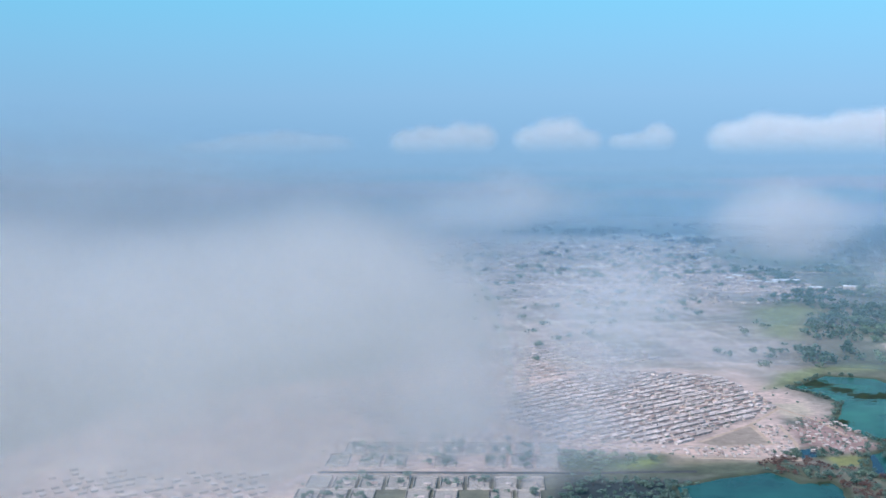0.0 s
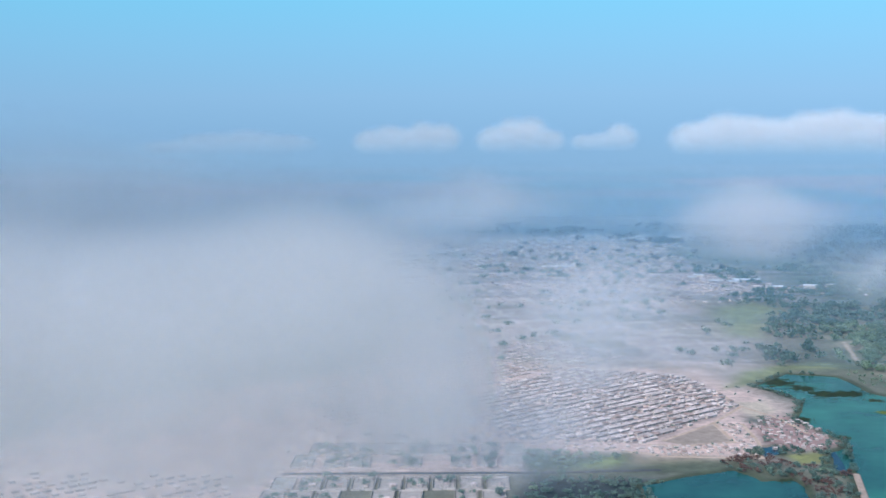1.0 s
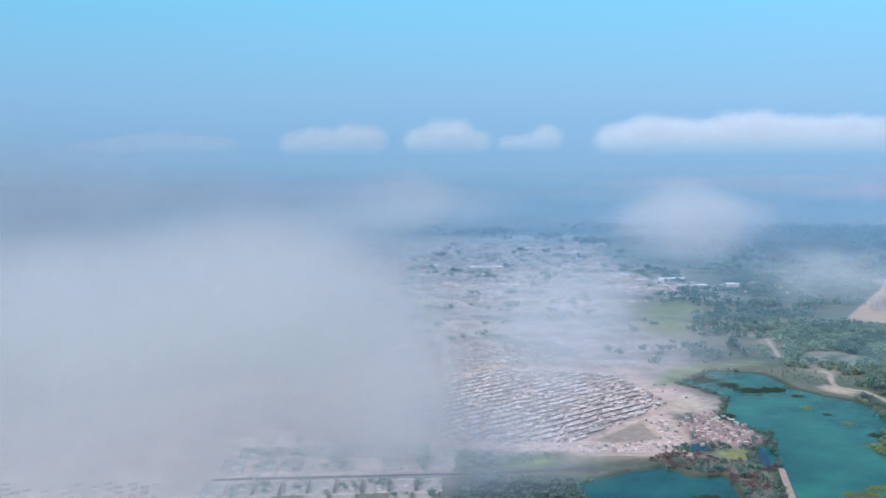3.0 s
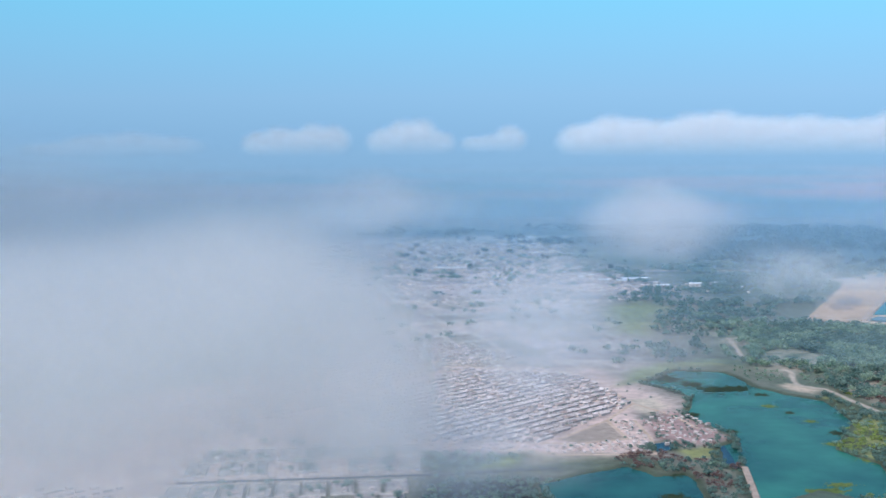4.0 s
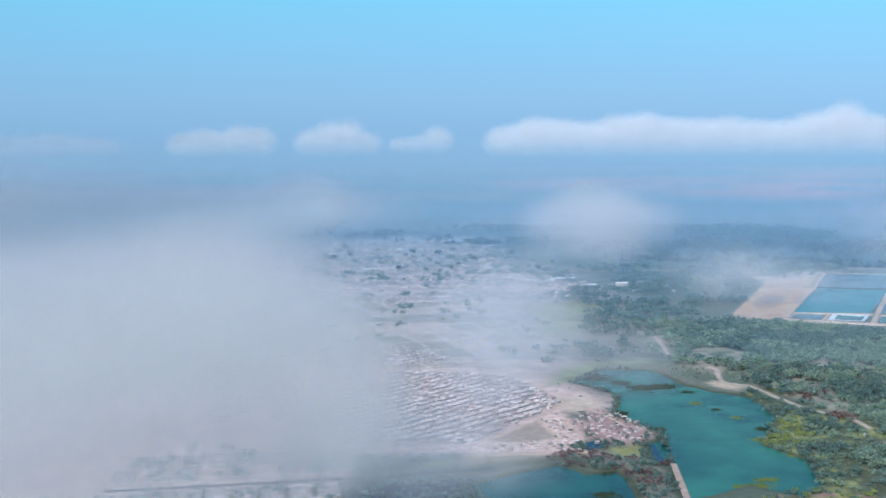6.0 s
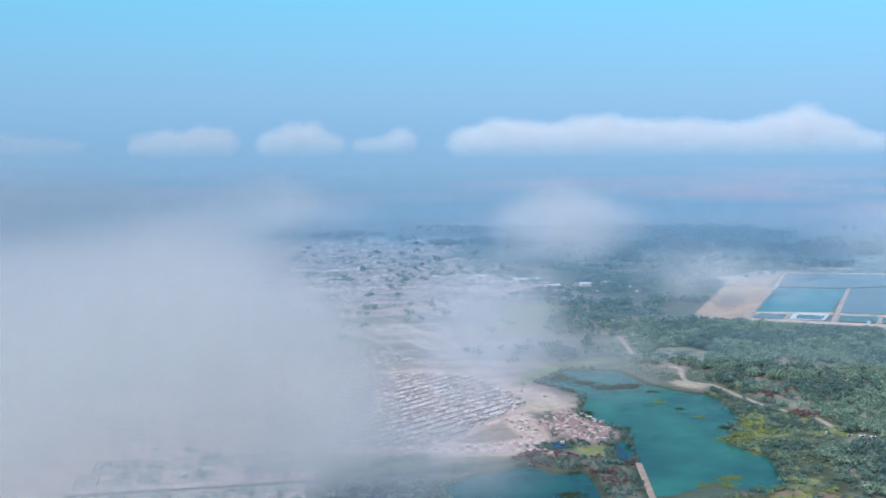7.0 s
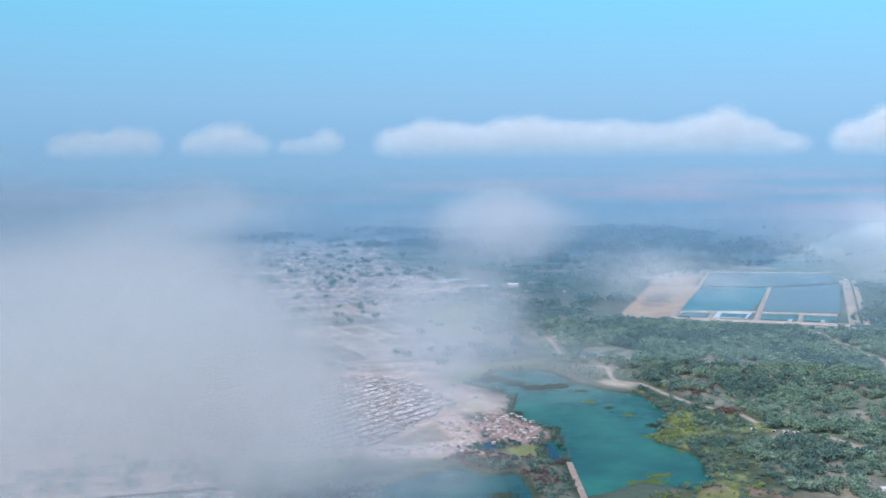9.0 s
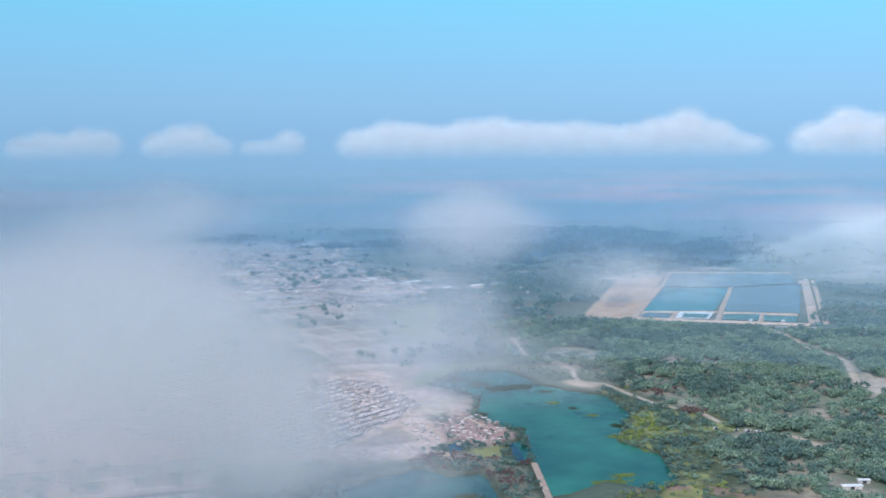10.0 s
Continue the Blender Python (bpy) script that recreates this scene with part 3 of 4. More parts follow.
def build_cloud(label, lumps, mat, layers, cell, seed, opacity, torn=0.5, swirl=8.0, edge=0.5, base=None, group="", name="cloud"):
    """A cloud as layers of vapour, one behind another. lumps: (centre, radii across, in depth and up, how dense)."""
    mid = np.mean([q[0] for q in lumps], axis=0)
    far_off = math.hypot(mid[0], mid[1])
    deep = np.array((mid[0] / far_off, mid[1] / far_off, 0.0))
    across = np.array((deep[1], -deep[0], 0.0))
    local = [((np.dot(np.array(c) - mid, across), np.dot(np.array(c) - mid, deep), c[2] - mid[2]), r, k) for c, r, k in lumps]
    lows = [min(c[i] - r[i] * 1.65 for c, r, _ in local) for i in range(3)]
    highs = [max(c[i] + r[i] * 1.65 for c, r, _ in local) for i in range(3)]
    us, ws = np.arange(lows[0], highs[0] + cell, cell), np.arange(lows[2], highs[2] + cell * 0.8, cell * 0.8)
    U, W = np.meshgrid(us, ws, indexing="ij")
    gap = (highs[1] - lows[1]) / layers
    thing = tagged(new(name), label, "cloud", group)
    thing.location = mid
    for k in range(layers):
        V = lows[1] + (k + 0.5) * gap + (puff(U, W, U * 0, swirl * 2, seed + 5 * k, 2) - 0.5) * gap * 0.8
        bend = [(puff(U, V, W, swirl, seed + j, 2) - 0.5) * swirl * 0.6 for j in (50, 60, 70)]
        clear = np.ones(U.shape)
        for (cu, cv, cw), (ru, rv, rw), amount in local:
            rho = np.sqrt(((U + bend[0] - cu) / ru) ** 2 + ((V + bend[1] - cv) / rv) ** 2 + ((W + bend[2] * 0.8 - cw) / rw) ** 2)
            clear = clear * (1 - amount * soft(1.0 - rho, edge))
        body = 1 - clear
        shred = puff(U, V, W, swirl * 0.8, seed + 90, 4)
        body = np.clip(body * (1 + (shred - 0.5) * 2 * torn) - (0.5 - shred).clip(0, 1) * torn * 0.5, 0, 1)
        if base is not None:
            body = body * np.clip((W + mid[2] - base[0]) / base[1], 0, 1) ** 1.2
        hidden = 1 - np.exp(-opacity * body * 1.5 / layers)
        hidden[0], hidden[-1], hidden[:, 0], hidden[:, -1] = 0, 0, 0, 0
        ids = np.arange(U.size).reshape(U.shape)
        quads = np.stack([ids[:-1, :-1], ids[1:, :-1], ids[1:, 1:], ids[:-1, 1:]], -1).reshape(-1, 4)
        quads = quads[hidden.ravel()[quads].max(1) > 0.003]
        if not len(quads):
            continue
        used = np.unique(quads)
        place = U.ravel()[used, None] * across + V.ravel()[used, None] * deep + W.ravel()[used, None] * np.array((0, 0, 1.0))
        me = mesh_of("vapour_layer", place.tolist(), np.searchsorted(used, quads).tolist(), mat, smooth=True)
        me.attributes.new("thickness", "FLOAT", "POINT").data.foreach_set("value", hidden.ravel()[used].astype(np.float32))
        tagged(part("vapour_layer", me, thing), kind="stuff")
    return thing


build_cloud("large soft grey-white cloud hanging close over the houses",
            [((-25, 125, 328), (18, 16, 12), 1.0), ((-13, 122, 326), (9.5, 12, 9.5), 1.0), ((-46, 126, 326), (25, 18, 11), 0.85), ((-11, 121, 321), (7, 11, 7.5), 0.95),
             ((-76, 122, 323), (34, 22, 15), 0.8), ((-38, 120, 316), (34, 14, 8), 0.6), ((-60, 115, 307), (34, 14, 7), 0.3)], VAPOUR, 26, 1.1, 1, 4.8, 0.4, 15.0, 0.42)
build_cloud("thin torn wisp of cloud above the settlement",
            [((10, 132, 327.5), (7, 8, 6), 0.9), ((12, 133, 332), (4, 5, 3), 0.5), ((3, 131, 328), (5, 7, 5), 0.4), ((20, 133, 324), (8, 7, 3.5), 0.4), ((7, 132, 321), (7, 7, 3), 0.5),
             ((-5, 134, 312), (15, 8, 4.5), 0.9)], THIN_VAPOUR, 9, 0.8, 2, 1.4, 0.5, 7.0, 0.8)
build_cloud("small round grey-white cloud over the plain",
            [((62, 392, 319), (19, 15, 10), 0.9), ((60, 390, 326), (13, 12, 7), 0.8), ((76, 392, 321), (15, 10, 9), 0.5)], THIN_VAPOUR, 10, 1.6, 3, 1.6, 0.6, 12.0, 0.7)
build_cloud("thin wisp of cloud drifting by the ponds",
            [((79, 286, 316), (12, 13, 5), 0.8), ((92, 290, 314), (16, 10, 5), 0.7)], THIN_VAPOUR, 6, 1.2, 4, 0.76, 0.6, 9.0, 0.9)
build_cloud("faint tuft of cloud over the town",
            [((-48, 575, 318), (20, 20, 11), 1.0), ((-22, 575, 315), (22, 16, 7), 0.6), ((-78, 575, 311), (28, 16, 9), 0.7)], THIN_VAPOUR, 6, 2.6, 5, 0.9, 0.6, 20.0, 0.9)
build_cloud("thin veil of cloud over the far flats",
            [((104, 215, 330), (14, 20, 6), 0.6), ((126, 220, 329), (22, 18, 7), 1.0)], THIN_VAPOUR, 6, 1.6, 6, 0.76, 0.5, 12.0, 0.9)
build_cloud("broad pale veil of cloud",
            [((-118, 212, 328), (44, 30, 18), 1.0), ((-78, 235, 327), (38, 30, 15), 0.6), ((-44, 245, 324), (28, 26, 11), 0.4), ((-160, 200, 322), (50, 40, 20), 1.0)], VEIL_VAPOUR, 13, 2.4, 7, 2.2, 0.4, 24.0, 0.8)


def far_cloud(az_from, az_to, base, top, seed, opacity, heights):
    """A bank of cumulus on the horizon between two bearings: fading below, heaped above."""
    lumps, n, off = [], len(heights), EDGE - 320
    middle = radians((az_from + az_to) / 2)
    for k, share in enumerate(heights):
        a = radians(az_from + (az_to - az_from) * (k + 0.5) / n)
        up = (top - base) * share
        half = radians((az_to - az_from) / n) * off
        reach = off / math.cos(a - middle)
        lumps.append(((reach * math.sin(a), reach * math.cos(a), base + up * 0.36), (half * 1.0, 60, up * 0.6), 1.0))
    return build_cloud("white flat-based cumulus bank on the horizon", lumps, FAR_VAPOUR, 14, 9.0, seed, opacity * 1.27, 0.07, 30.0, 0.3, (base - 25, (top - base) * 0.8), "clouds on the horizon", "cumulus_cloud")


far_cloud(4.6, 24.7, 284, 468, 11, 1.9, (0.62, 0.8, 0.74, 0.68, 0.82, 0.86, 0.76, 0.72, 0.76, 0.68, 0.66, 0.82, 1.0, 0.74, 0.46))
far_cloud(26.9, 33.5, 286, 462, 12, 1.9, (0.7, 1.0, 0.85, 0.8, 0.6))
far_cloud(-0.5, 2.0, 300, 408, 13, 0.8, (0.5, 0.55, 0.9))
far_cloud(-5.2, -1.6, 296, 428, 14, 1.05, (0.7, 0.95, 1.0, 0.6))
far_cloud(-11.4, -6.9, 296, 418, 15, 0.95, (0.7, 0.85, 0.75, 0.95, 0.9))
far_cloud(-21.5, -14.5, 298, 398, 16, 0.42, (0.5, 0.8, 0.9, 0.7))


# ---- trees ----
def crown_geometry(rng, width, height, trunk, leaves, leaf):
    """Leaf clumps in an uneven crown: lists of corners and faces."""
    verts, faces = [], []
    lobes = [(rng.normal(0, width * 0.24), rng.normal(0, width * 0.24), trunk + height * rng.uniform(0.35, 0.7), width * rng.uniform(0.26, 0.42)) for _ in range(5)]
    for _ in range(leaves):
        lx, ly, lz, lr = lobes[rng.integers(len(lobes))]
        d = rng.normal(size=3)
        d /= np.linalg.norm(d)
        c = np.array((lx, ly, lz)) + d * lr * rng.uniform(0.6, 1.1) * np.array((1, 1, height / width * 0.8))
        t = np.cross(d, rng.normal(size=3))
        t /= np.linalg.norm(t)
        s = np.cross(d, t)
        size = leaf * rng.uniform(0.6, 1.3)
        b0 = len(verts)
        verts += [tuple(c + t * size), tuple(c + s * size * 0.8 + d * size * 0.3), tuple(c - t * size * 0.9), tuple(c - s * size * 0.7 + d * size * 0.2)]
        faces.append((b0, b0 + 1, b0 + 2, b0 + 3))
    return verts, faces


def trunk_geometry(rng, height, girth):
    verts, faces = [], []
    for level, (z, r) in enumerate(((-0.3, girth), (height * 0.5, girth * 0.75), (height, girth * 0.5))):
        for k in range(6):
            a = k * math.pi / 3
            verts.append((r * math.cos(a), r * math.sin(a), z))
    for level in (0, 1):
        for k in range(6):
            q = (k + 1) % 6
            faces.append((level * 6 + k, level * 6 + q, level * 6 + 6 + q, level * 6 + 6 + k))
    for k in range(4):
        a = k * math.pi / 2 + rng.uniform(0, 1)
        b0 = len(verts)
        w = girth * 0.4
        tip = np.array((math.cos(a) * height * 0.5, math.sin(a) * height * 0.5, height * 1.5))
        root = np.array((0, 0, height * 0.85))
        side = np.array((-math.sin(a), math.cos(a), 0)) * w
        verts += [tuple(root + side), tuple(root - side), tuple(root + (0, 0, w * 2)), tuple(tip)]
        faces += [(b0, b0 + 1, b0 + 3), (b0 + 1, b0 + 2, b0 + 3), (b0 + 2, b0, b0 + 3)]
    return verts, faces


def wood(name, places, mat, label, seed, width, leaves, leaf):
    """Many trees as one growth."""
    rng = np.random.default_rng(seed)
    kinds = [crown_geometry(rng, 1.0, 0.85, 0.12, leaves, leaf) for _ in range(8)]
    kinds = [(np.array(v), np.array(f)) for v, f in kinds]
    vs, fs, off = [], [], 0
    for x, y in places:
        v, f = kinds[rng.integers(8)]
        size = rng.uniform(*width)
        a = rng.uniform(0, 6.28)
        ca, sa = math.cos(a), math.sin(a)
        p = np.stack([(v[:, 0] * ca - v[:, 1] * sa) * size + x, (v[:, 0] * sa + v[:, 1] * ca) * size + y, v[:, 2] * size * rng.uniform(0.8, 1.15)], 1)
        vs.append(p)
        fs.append(f + off)
        off += len(v)
    vs, fs = np.concatenate(vs), np.concatenate(fs)
    me = bpy.data.meshes.new(name)
    me.vertices.add(len(vs))
    me.vertices.foreach_set("co", vs.ravel())
    me.loops.add(fs.size)
    me.loops.foreach_set("vertex_index", fs.ravel().astype(np.int32))
    me.polygons.add(len(fs))
    me.polygons.foreach_set("loop_start", (np.arange(len(fs)) * 4).astype(np.int32))
    me.materials.append(mat)
    me.update(calc_edges=True)
    return tagged(new(name, me), label, "trees", kind="stuff")


def scatter(area, spacing, seed, keep):
    """Places spread over a box, kept where keep(x, y) is over a random number."""
    rng = np.random.default_rng(seed)
    x0, x1, y0, y1 = area
    n = int((x1 - x0) * (y1 - y0) / spacing ** 2)
    x, y = rng.uniform(x0, x1, n), rng.uniform(y0, y1, n)
    ok = keep(x, y) > rng.random(n)
    return list(zip(x[ok], y[ok]))


def dry(x, y, margin=3.0):
    k = np.ones(np.shape(x))
    for shore in (LAKE, SMALL_LAKE, INLET_A, INLET_B):
        k = k * (outline(shore, x, y) < -margin)
    for line in PATHS + [MAIN_ROAD]:
        k = k * (along(line, x, y) > 11)
    k = k * (along(CAUSEWAY, x, y) > 4.5)
    return k


def forest_keep(x, y):
    gaps = soft(cloud_noise(x, y, 110, 31) - 0.40, 0.12)
    clear = 1 - soft(outline(BEACH, x, y), 10)
    for cx, cy, rx, ry in ((608, 1190, 16, 48), (575, 1015, 34, 40), (552, 1240, 30, 26), (845, 1480, 30, 70), (495, 1760, 50, 60)):
        clear = clear * (np.hypot((x - cx) / rx, (y - cy) / ry) > 1)
    return soft(outline(FOREST, x, y), 20) * (0.25 + 0.75 * gaps) * dry(x, y) * clear


spots = scatter((380, 1320, 930, 2200), 9.0, 41, forest_keep)
tone = [value_noise(np.array([p[0]]), np.array([p[1]]), 60, 51)[0] + (i * 7919 % 100) / 250.0 for i, p in enumerate(spots)]
wood("forest", [p for i, (p, k) in enumerate(zip(spots, tone)) if k < 0.75 and i % 9], LEAVES, "dense green woodland canopy beside the lake", 61, (8, 17), 105, 0.10)
wood("forest", [p for i, (p, k) in enumerate(zip(spots, tone)) if k >= 0.75 and i % 9], DARK_LEAVES, "darker green trees among the woodland", 62, (8, 17), 105, 0.10)
wood("forest", [p for i, p in enumerate(spots) if i % 9 == 0 and i % 4], DRY_LEAVES, "pale dry trees scattered through the woodland", 77, (5, 11), 60, 0.12)
wood("forest", [p for i, p in enumerate(spots) if i % 36 == 0], RUST_LEAVES, "reddish trees scattered through the woodland", 78, (5, 10), 60, 0.12)


def open_keep(x, y):
    """Looser growth over the plain beyond the forest and round the ponds."""
    bunch = soft(cloud_noise(x, y, 90, 33) - 0.5, 0.1)
    k = 0.04 + 0.75 * soft(outline([(330, 2120), (560, 2150), (860, 2660), (1150, 2900), (900, 3200), (330, 2900)], x, y), 60)
    k = np.maximum(k, 0.8 * soft(outline([(1010, 1900), (1330, 2560), (1900, 2400), (1500, 1500), (1010, 1700)], x, y), 40))
    k = np.maximum(k, 0.14 * soft(outline([(-700, 2700), (330, 2700), (330, 3300), (-700, 3300)], x, y), 60))
    k = np.maximum(k, 0.5 * soft(outline([(225, 1720), (400, 1700), (440, 1900), (430, 2150), (330, 2150), (250, 1940)], x, y), 30))
    k = k * (1 - soft(outline([(600, 2120), (850, 2640), (1000, 2700), (1340, 2580), (990, 1900)], x, y), 20))
    k = k * (1 - 0.97 * soft(outline(TOWN_EARTH, x, y), 30)) * (1 - soft(outline(FOREST, x, y), 20)) * (1 - 0.9 * soft(outline(FAR_FIELD, x, y), 20))
    return k * bunch * dry(x, y) * (np.abs(x) < 0.72 * y) * (np.hypot(x, y) < EDGE - 30)


wood("scrub", scatter((-900, 1900, 1650, 3300), 15.0, 42, open_keep), DARK_LEAVES, "scattered green bushes and trees over the plain", 63, (9, 19), 34, 0.16)


def far_keep(x, y):
    """Dark woods of the far plain."""
    k = 0.03 + soft(outline([(640, 3020), (560, 3700), (900, 4250), (1330, 4200), (1640, 3650), (1330, 2860), (1000, 2950)], x, y), 100)
    k = np.maximum(k, soft(outline([(-420, 4020), (60, 3990), (160, 3640), (560, 3560), (800, 4300), (-350, 4450)], x, y), 80))
    return k * soft(cloud_noise(x, y, 220, 34) - 0.44, 0.1) * (np.abs(x) < 0.72 * y) * (np.hypot(x, y) < 4400)


wood("far_woods", scatter((-1800, 2400, 2850, 4800), 24.0, 54, far_keep), HAZED_LEAVES, "dark woods spread over the distant plain", 79, (12, 25), 24, 0.19)


def shore_keep(x, y):
    k = soft(outline([(150, 1215), (200, 1262), (262, 1262), (300, 1310), (312, 1290), (296, 1180), (262, 1060), (230, 1050), (222, 1150), (150, 1180)], x, y), 8)
    return k * (0.35 + 0.65 * soft(cloud_noise(x, y, 40, 35) - 0.42, 0.1)) * dry(x, y, -2) * (1 - soft(outline(BANK_FIELD, x, y), 6))


shore = scatter((140, 320, 1040, 1320), 6.0, 43, shore_keep)
red = [cloud_noise(np.array([p[0]]), np.array([p[1]]), 45, 37)[0] > 0.6 for p in shore]
wood("shore_bushes", [p for p, r in zip(shore, red) if not r], DARK_LEAVES, "dark green bushes crowding the lake bank", 64, (3.5, 7), 60, 0.12)
wood("shore_bushes", [p for p, r in zip(shore, red) if r], RUST_LEAVES, "reddish brown bushes on the lake bank", 65, (3, 6), 60, 0.12)


def bank_keep(x, y):
    return soft(outline(BANK_LAND, x, y) + 4, 8) * (0.35 + 0.65 * soft(cloud_noise(x, y, 50, 36) - 0.42, 0.1)) * dry(x, y, -3)


bank = scatter((370, 580, 1040, 1545), 6.5, 44, bank_keep)
kind_ = [cloud_noise(np.array([p[0]]), np.array([p[1]]), 45, 38)[0] for p in bank]
wood("reed_bed", [p for p, k in zip(bank, kind_) if k > 0.64], REEDS, "yellow-green reeds along the forest shore", 66, (3, 6.5), 44, 0.14)
wood("shore_bushes", [p for p, k in zip(bank, kind_) if 0.5 < k <= 0.64], LEAVES, "low green bushes between lake and path", 67, (3, 7), 50, 0.13)
wood("shore_bushes", [p for p, k in zip(bank, kind_) if k <= 0.5], DARK_LEAVES, "dark green bushes below the forest path", 72, (4, 9), 50, 0.13)
west = scatter((225, 330, 1230, 1680), 6.0, 50, lambda x, y: soft(outline(LAKE, x, y) + 9, 4) * soft(-outline(LAKE, x, y), 3) * soft(cloud_noise(x, y, 40, 40) - 0.42, 0.1))
wood("shore_bushes", west, DARK_LEAVES, "dark green bushes fringing the headland", 73, (3, 7), 46, 0.14)
patch = scatter((310, 480, 900, 1085), 7.5, 52, lambda x, y: soft(outline(YELLOW_FIELD, x, y), 8) * soft(cloud_noise(x, y, 40, 41) - 0.45, 0.1))
wood("reed_bed", patch[::2], REEDS, "yellow-green reeds at the end of the lake", 74, (3, 6), 44, 0.14)
wood("shore_bushes", patch[1::2], DARK_LEAVES, "dark bushes at the end of the lake", 75, (3, 7), 44, 0.14)
wood("shore_bushes", scatter((330, 500, 1560, 1800), 9.0, 53, lambda x, y: soft(outline([(380, 1690), (470, 1655), (480, 1560), (440, 1595), (390, 1590)], x, y), 10) * dry(x, y, 2) * 0.6), LEAVES,
     "low green scrub behind the beach", 76, (3, 6), 44, 0.14)
reds = scatter((490, 570, 1320, 1500), 7.0, 45, lambda x, y: soft(14 - np.hypot(x - 533, y - 1352), 8) + soft(13 - np.hypot(x - 523, y - 1462), 8))
wood("russet_bushes", reds, RUST_LEAVES, "reddish brown bushes among the trees", 68, (5, 9), 50, 0.13)
town_trees = scatter((-330, 230, 1010, 1640), 16.0, 46, lambda x, y: soft(outline(TOWN_EARTH, x, y), 10) * 0.28 * (1 - soft(outline(ROWS, x, y), 10)) * (1 - soft(outline(TRIANGLE, x, y), 4)) * dry(x, y))
# lane trees, added also to stand in for shade lines between the rows
lane_shade_trees = []
rng = np.random.default_rng(47)
for k in range(-110, 14):
    for q in range(0, 460, 7):
        c = k * ROW_STEP
        x, y = ROW_ACROSS[0] * c + ROW_WAY[0] * (900 + q * 2), ROW_ACROSS[1] * c + ROW_WAY[1] * (900 + q * 2)
        if rng.random() < 0.3 and outline(ROWS, np.array([x]), np.array([y]))[0] > 2 and outline(TRIANGLE, np.array([x]), np.array([y]))[0] < -6:
            lane_shade_trees.append((x + rng.uniform(-1.5, 1.5), y + rng.uniform(-1.5, 1.5)))
headland_trees = scatter((190, 290, 1255, 1425), 8.0, 55, lambda x, y: 0.45 * (outline(PENINSULA, x, y) > 1))
wood("yard_trees", town_trees + lane_shade_trees + headland_trees, DARK_LEAVES, "small dark green trees between the houses", 69, (2.6, 4.4), 40, 0.15)
wood("field_bushes", scatter((-64, 60, 1150, 1232), 6.0, 48, lambda x, y: soft(outline(GREEN_FIELD, x, y), 8) * soft(cloud_noise(x, y, 40, 39) - 0.42, 0.1) * (x < 20)), LEAVES,
     "green bushes in the field by the road", 70, (3, 7), 40, 0.15)
wood("marsh_growth", scatter((-70, 95, 980, 1135), 7.0, 49, lambda x, y: soft(outline(MARSH, x, y), 8) * 0.6 * (outline(SMALL_LAKE, x, y) < 4) * (along(MAIN_ROAD, x, y) > 8)), DARK_LEAVES,
     "dark wet growth at the edge of the small lake", 71, (4, 8), 40, 0.15)


# ---- weeds floating on the lake ----
def weed_mat(cx, cy, rx, ry, mat, seed, label):
    rng = np.random.default_rng(seed)
    verts, faces = [], []
    for _ in range(190):
        a, r = rng.uniform(0, 6.28), abs(rng.normal(0, 0.5))
        px, py = cx + math.cos(a) * r * rx, cy + math.sin(a) * r * ry
        s = rng.uniform(0.6, 2.8) * (1.2 - min(r, 1.4) * 0.6) * max(rx, ry) / 14
        b0 = len(verts)
        verts.append((px, py, 0.25))
        for k in range(7):
            q = s * rng.uniform(0.6, 1.2)
            verts.append((px + math.cos(k * 0.9) * q * 1.5, py + math.sin(k * 0.9) * q, -0.2))
        faces += [(b0, b0 + 1 + k, b0 + 1 + (k + 1) % 7) for k in range(7)]
    tagged(new("floating_weed", mesh_of("floating_weed", verts, faces, mat)), label, "water weed", "weed mats on the lake", kind="stuff")


for seed, (cx, cy, rx, ry, dark) in enumerate([(326, 1540, 30, 30, 1), (355, 1548, 26, 22, 1), (380, 1510, 14, 12, 1), (374, 1444, 12, 10, 0), (391, 1409, 8, 9, 1), (405, 1366, 10, 7, 0),
                                               (272, 1610, 28, 34, 1), (300, 1575, 22, 26, 1), (268, 1400, 12, 16, 1), (341, 1092, 24, 10, 0), (362, 1112, 16, 8, 0), (330, 1066, 16, 8, 0),
                                               (400, 1262, 12, 12, 0), (418, 1200, 10, 14, 0), (420, 1310, 14, 14, 1), (300, 1320, 10, 12, 1), (205, 1150, 14, 14, 1), (190, 1075, 16, 12, 1)]):
    weed_mat(cx, cy, rx, ry, WEED if dark else WEED_LIGHT, 200 + seed, "dark weed mat floating on the lake" if dark else "yellow-green weed mat in the shallows")


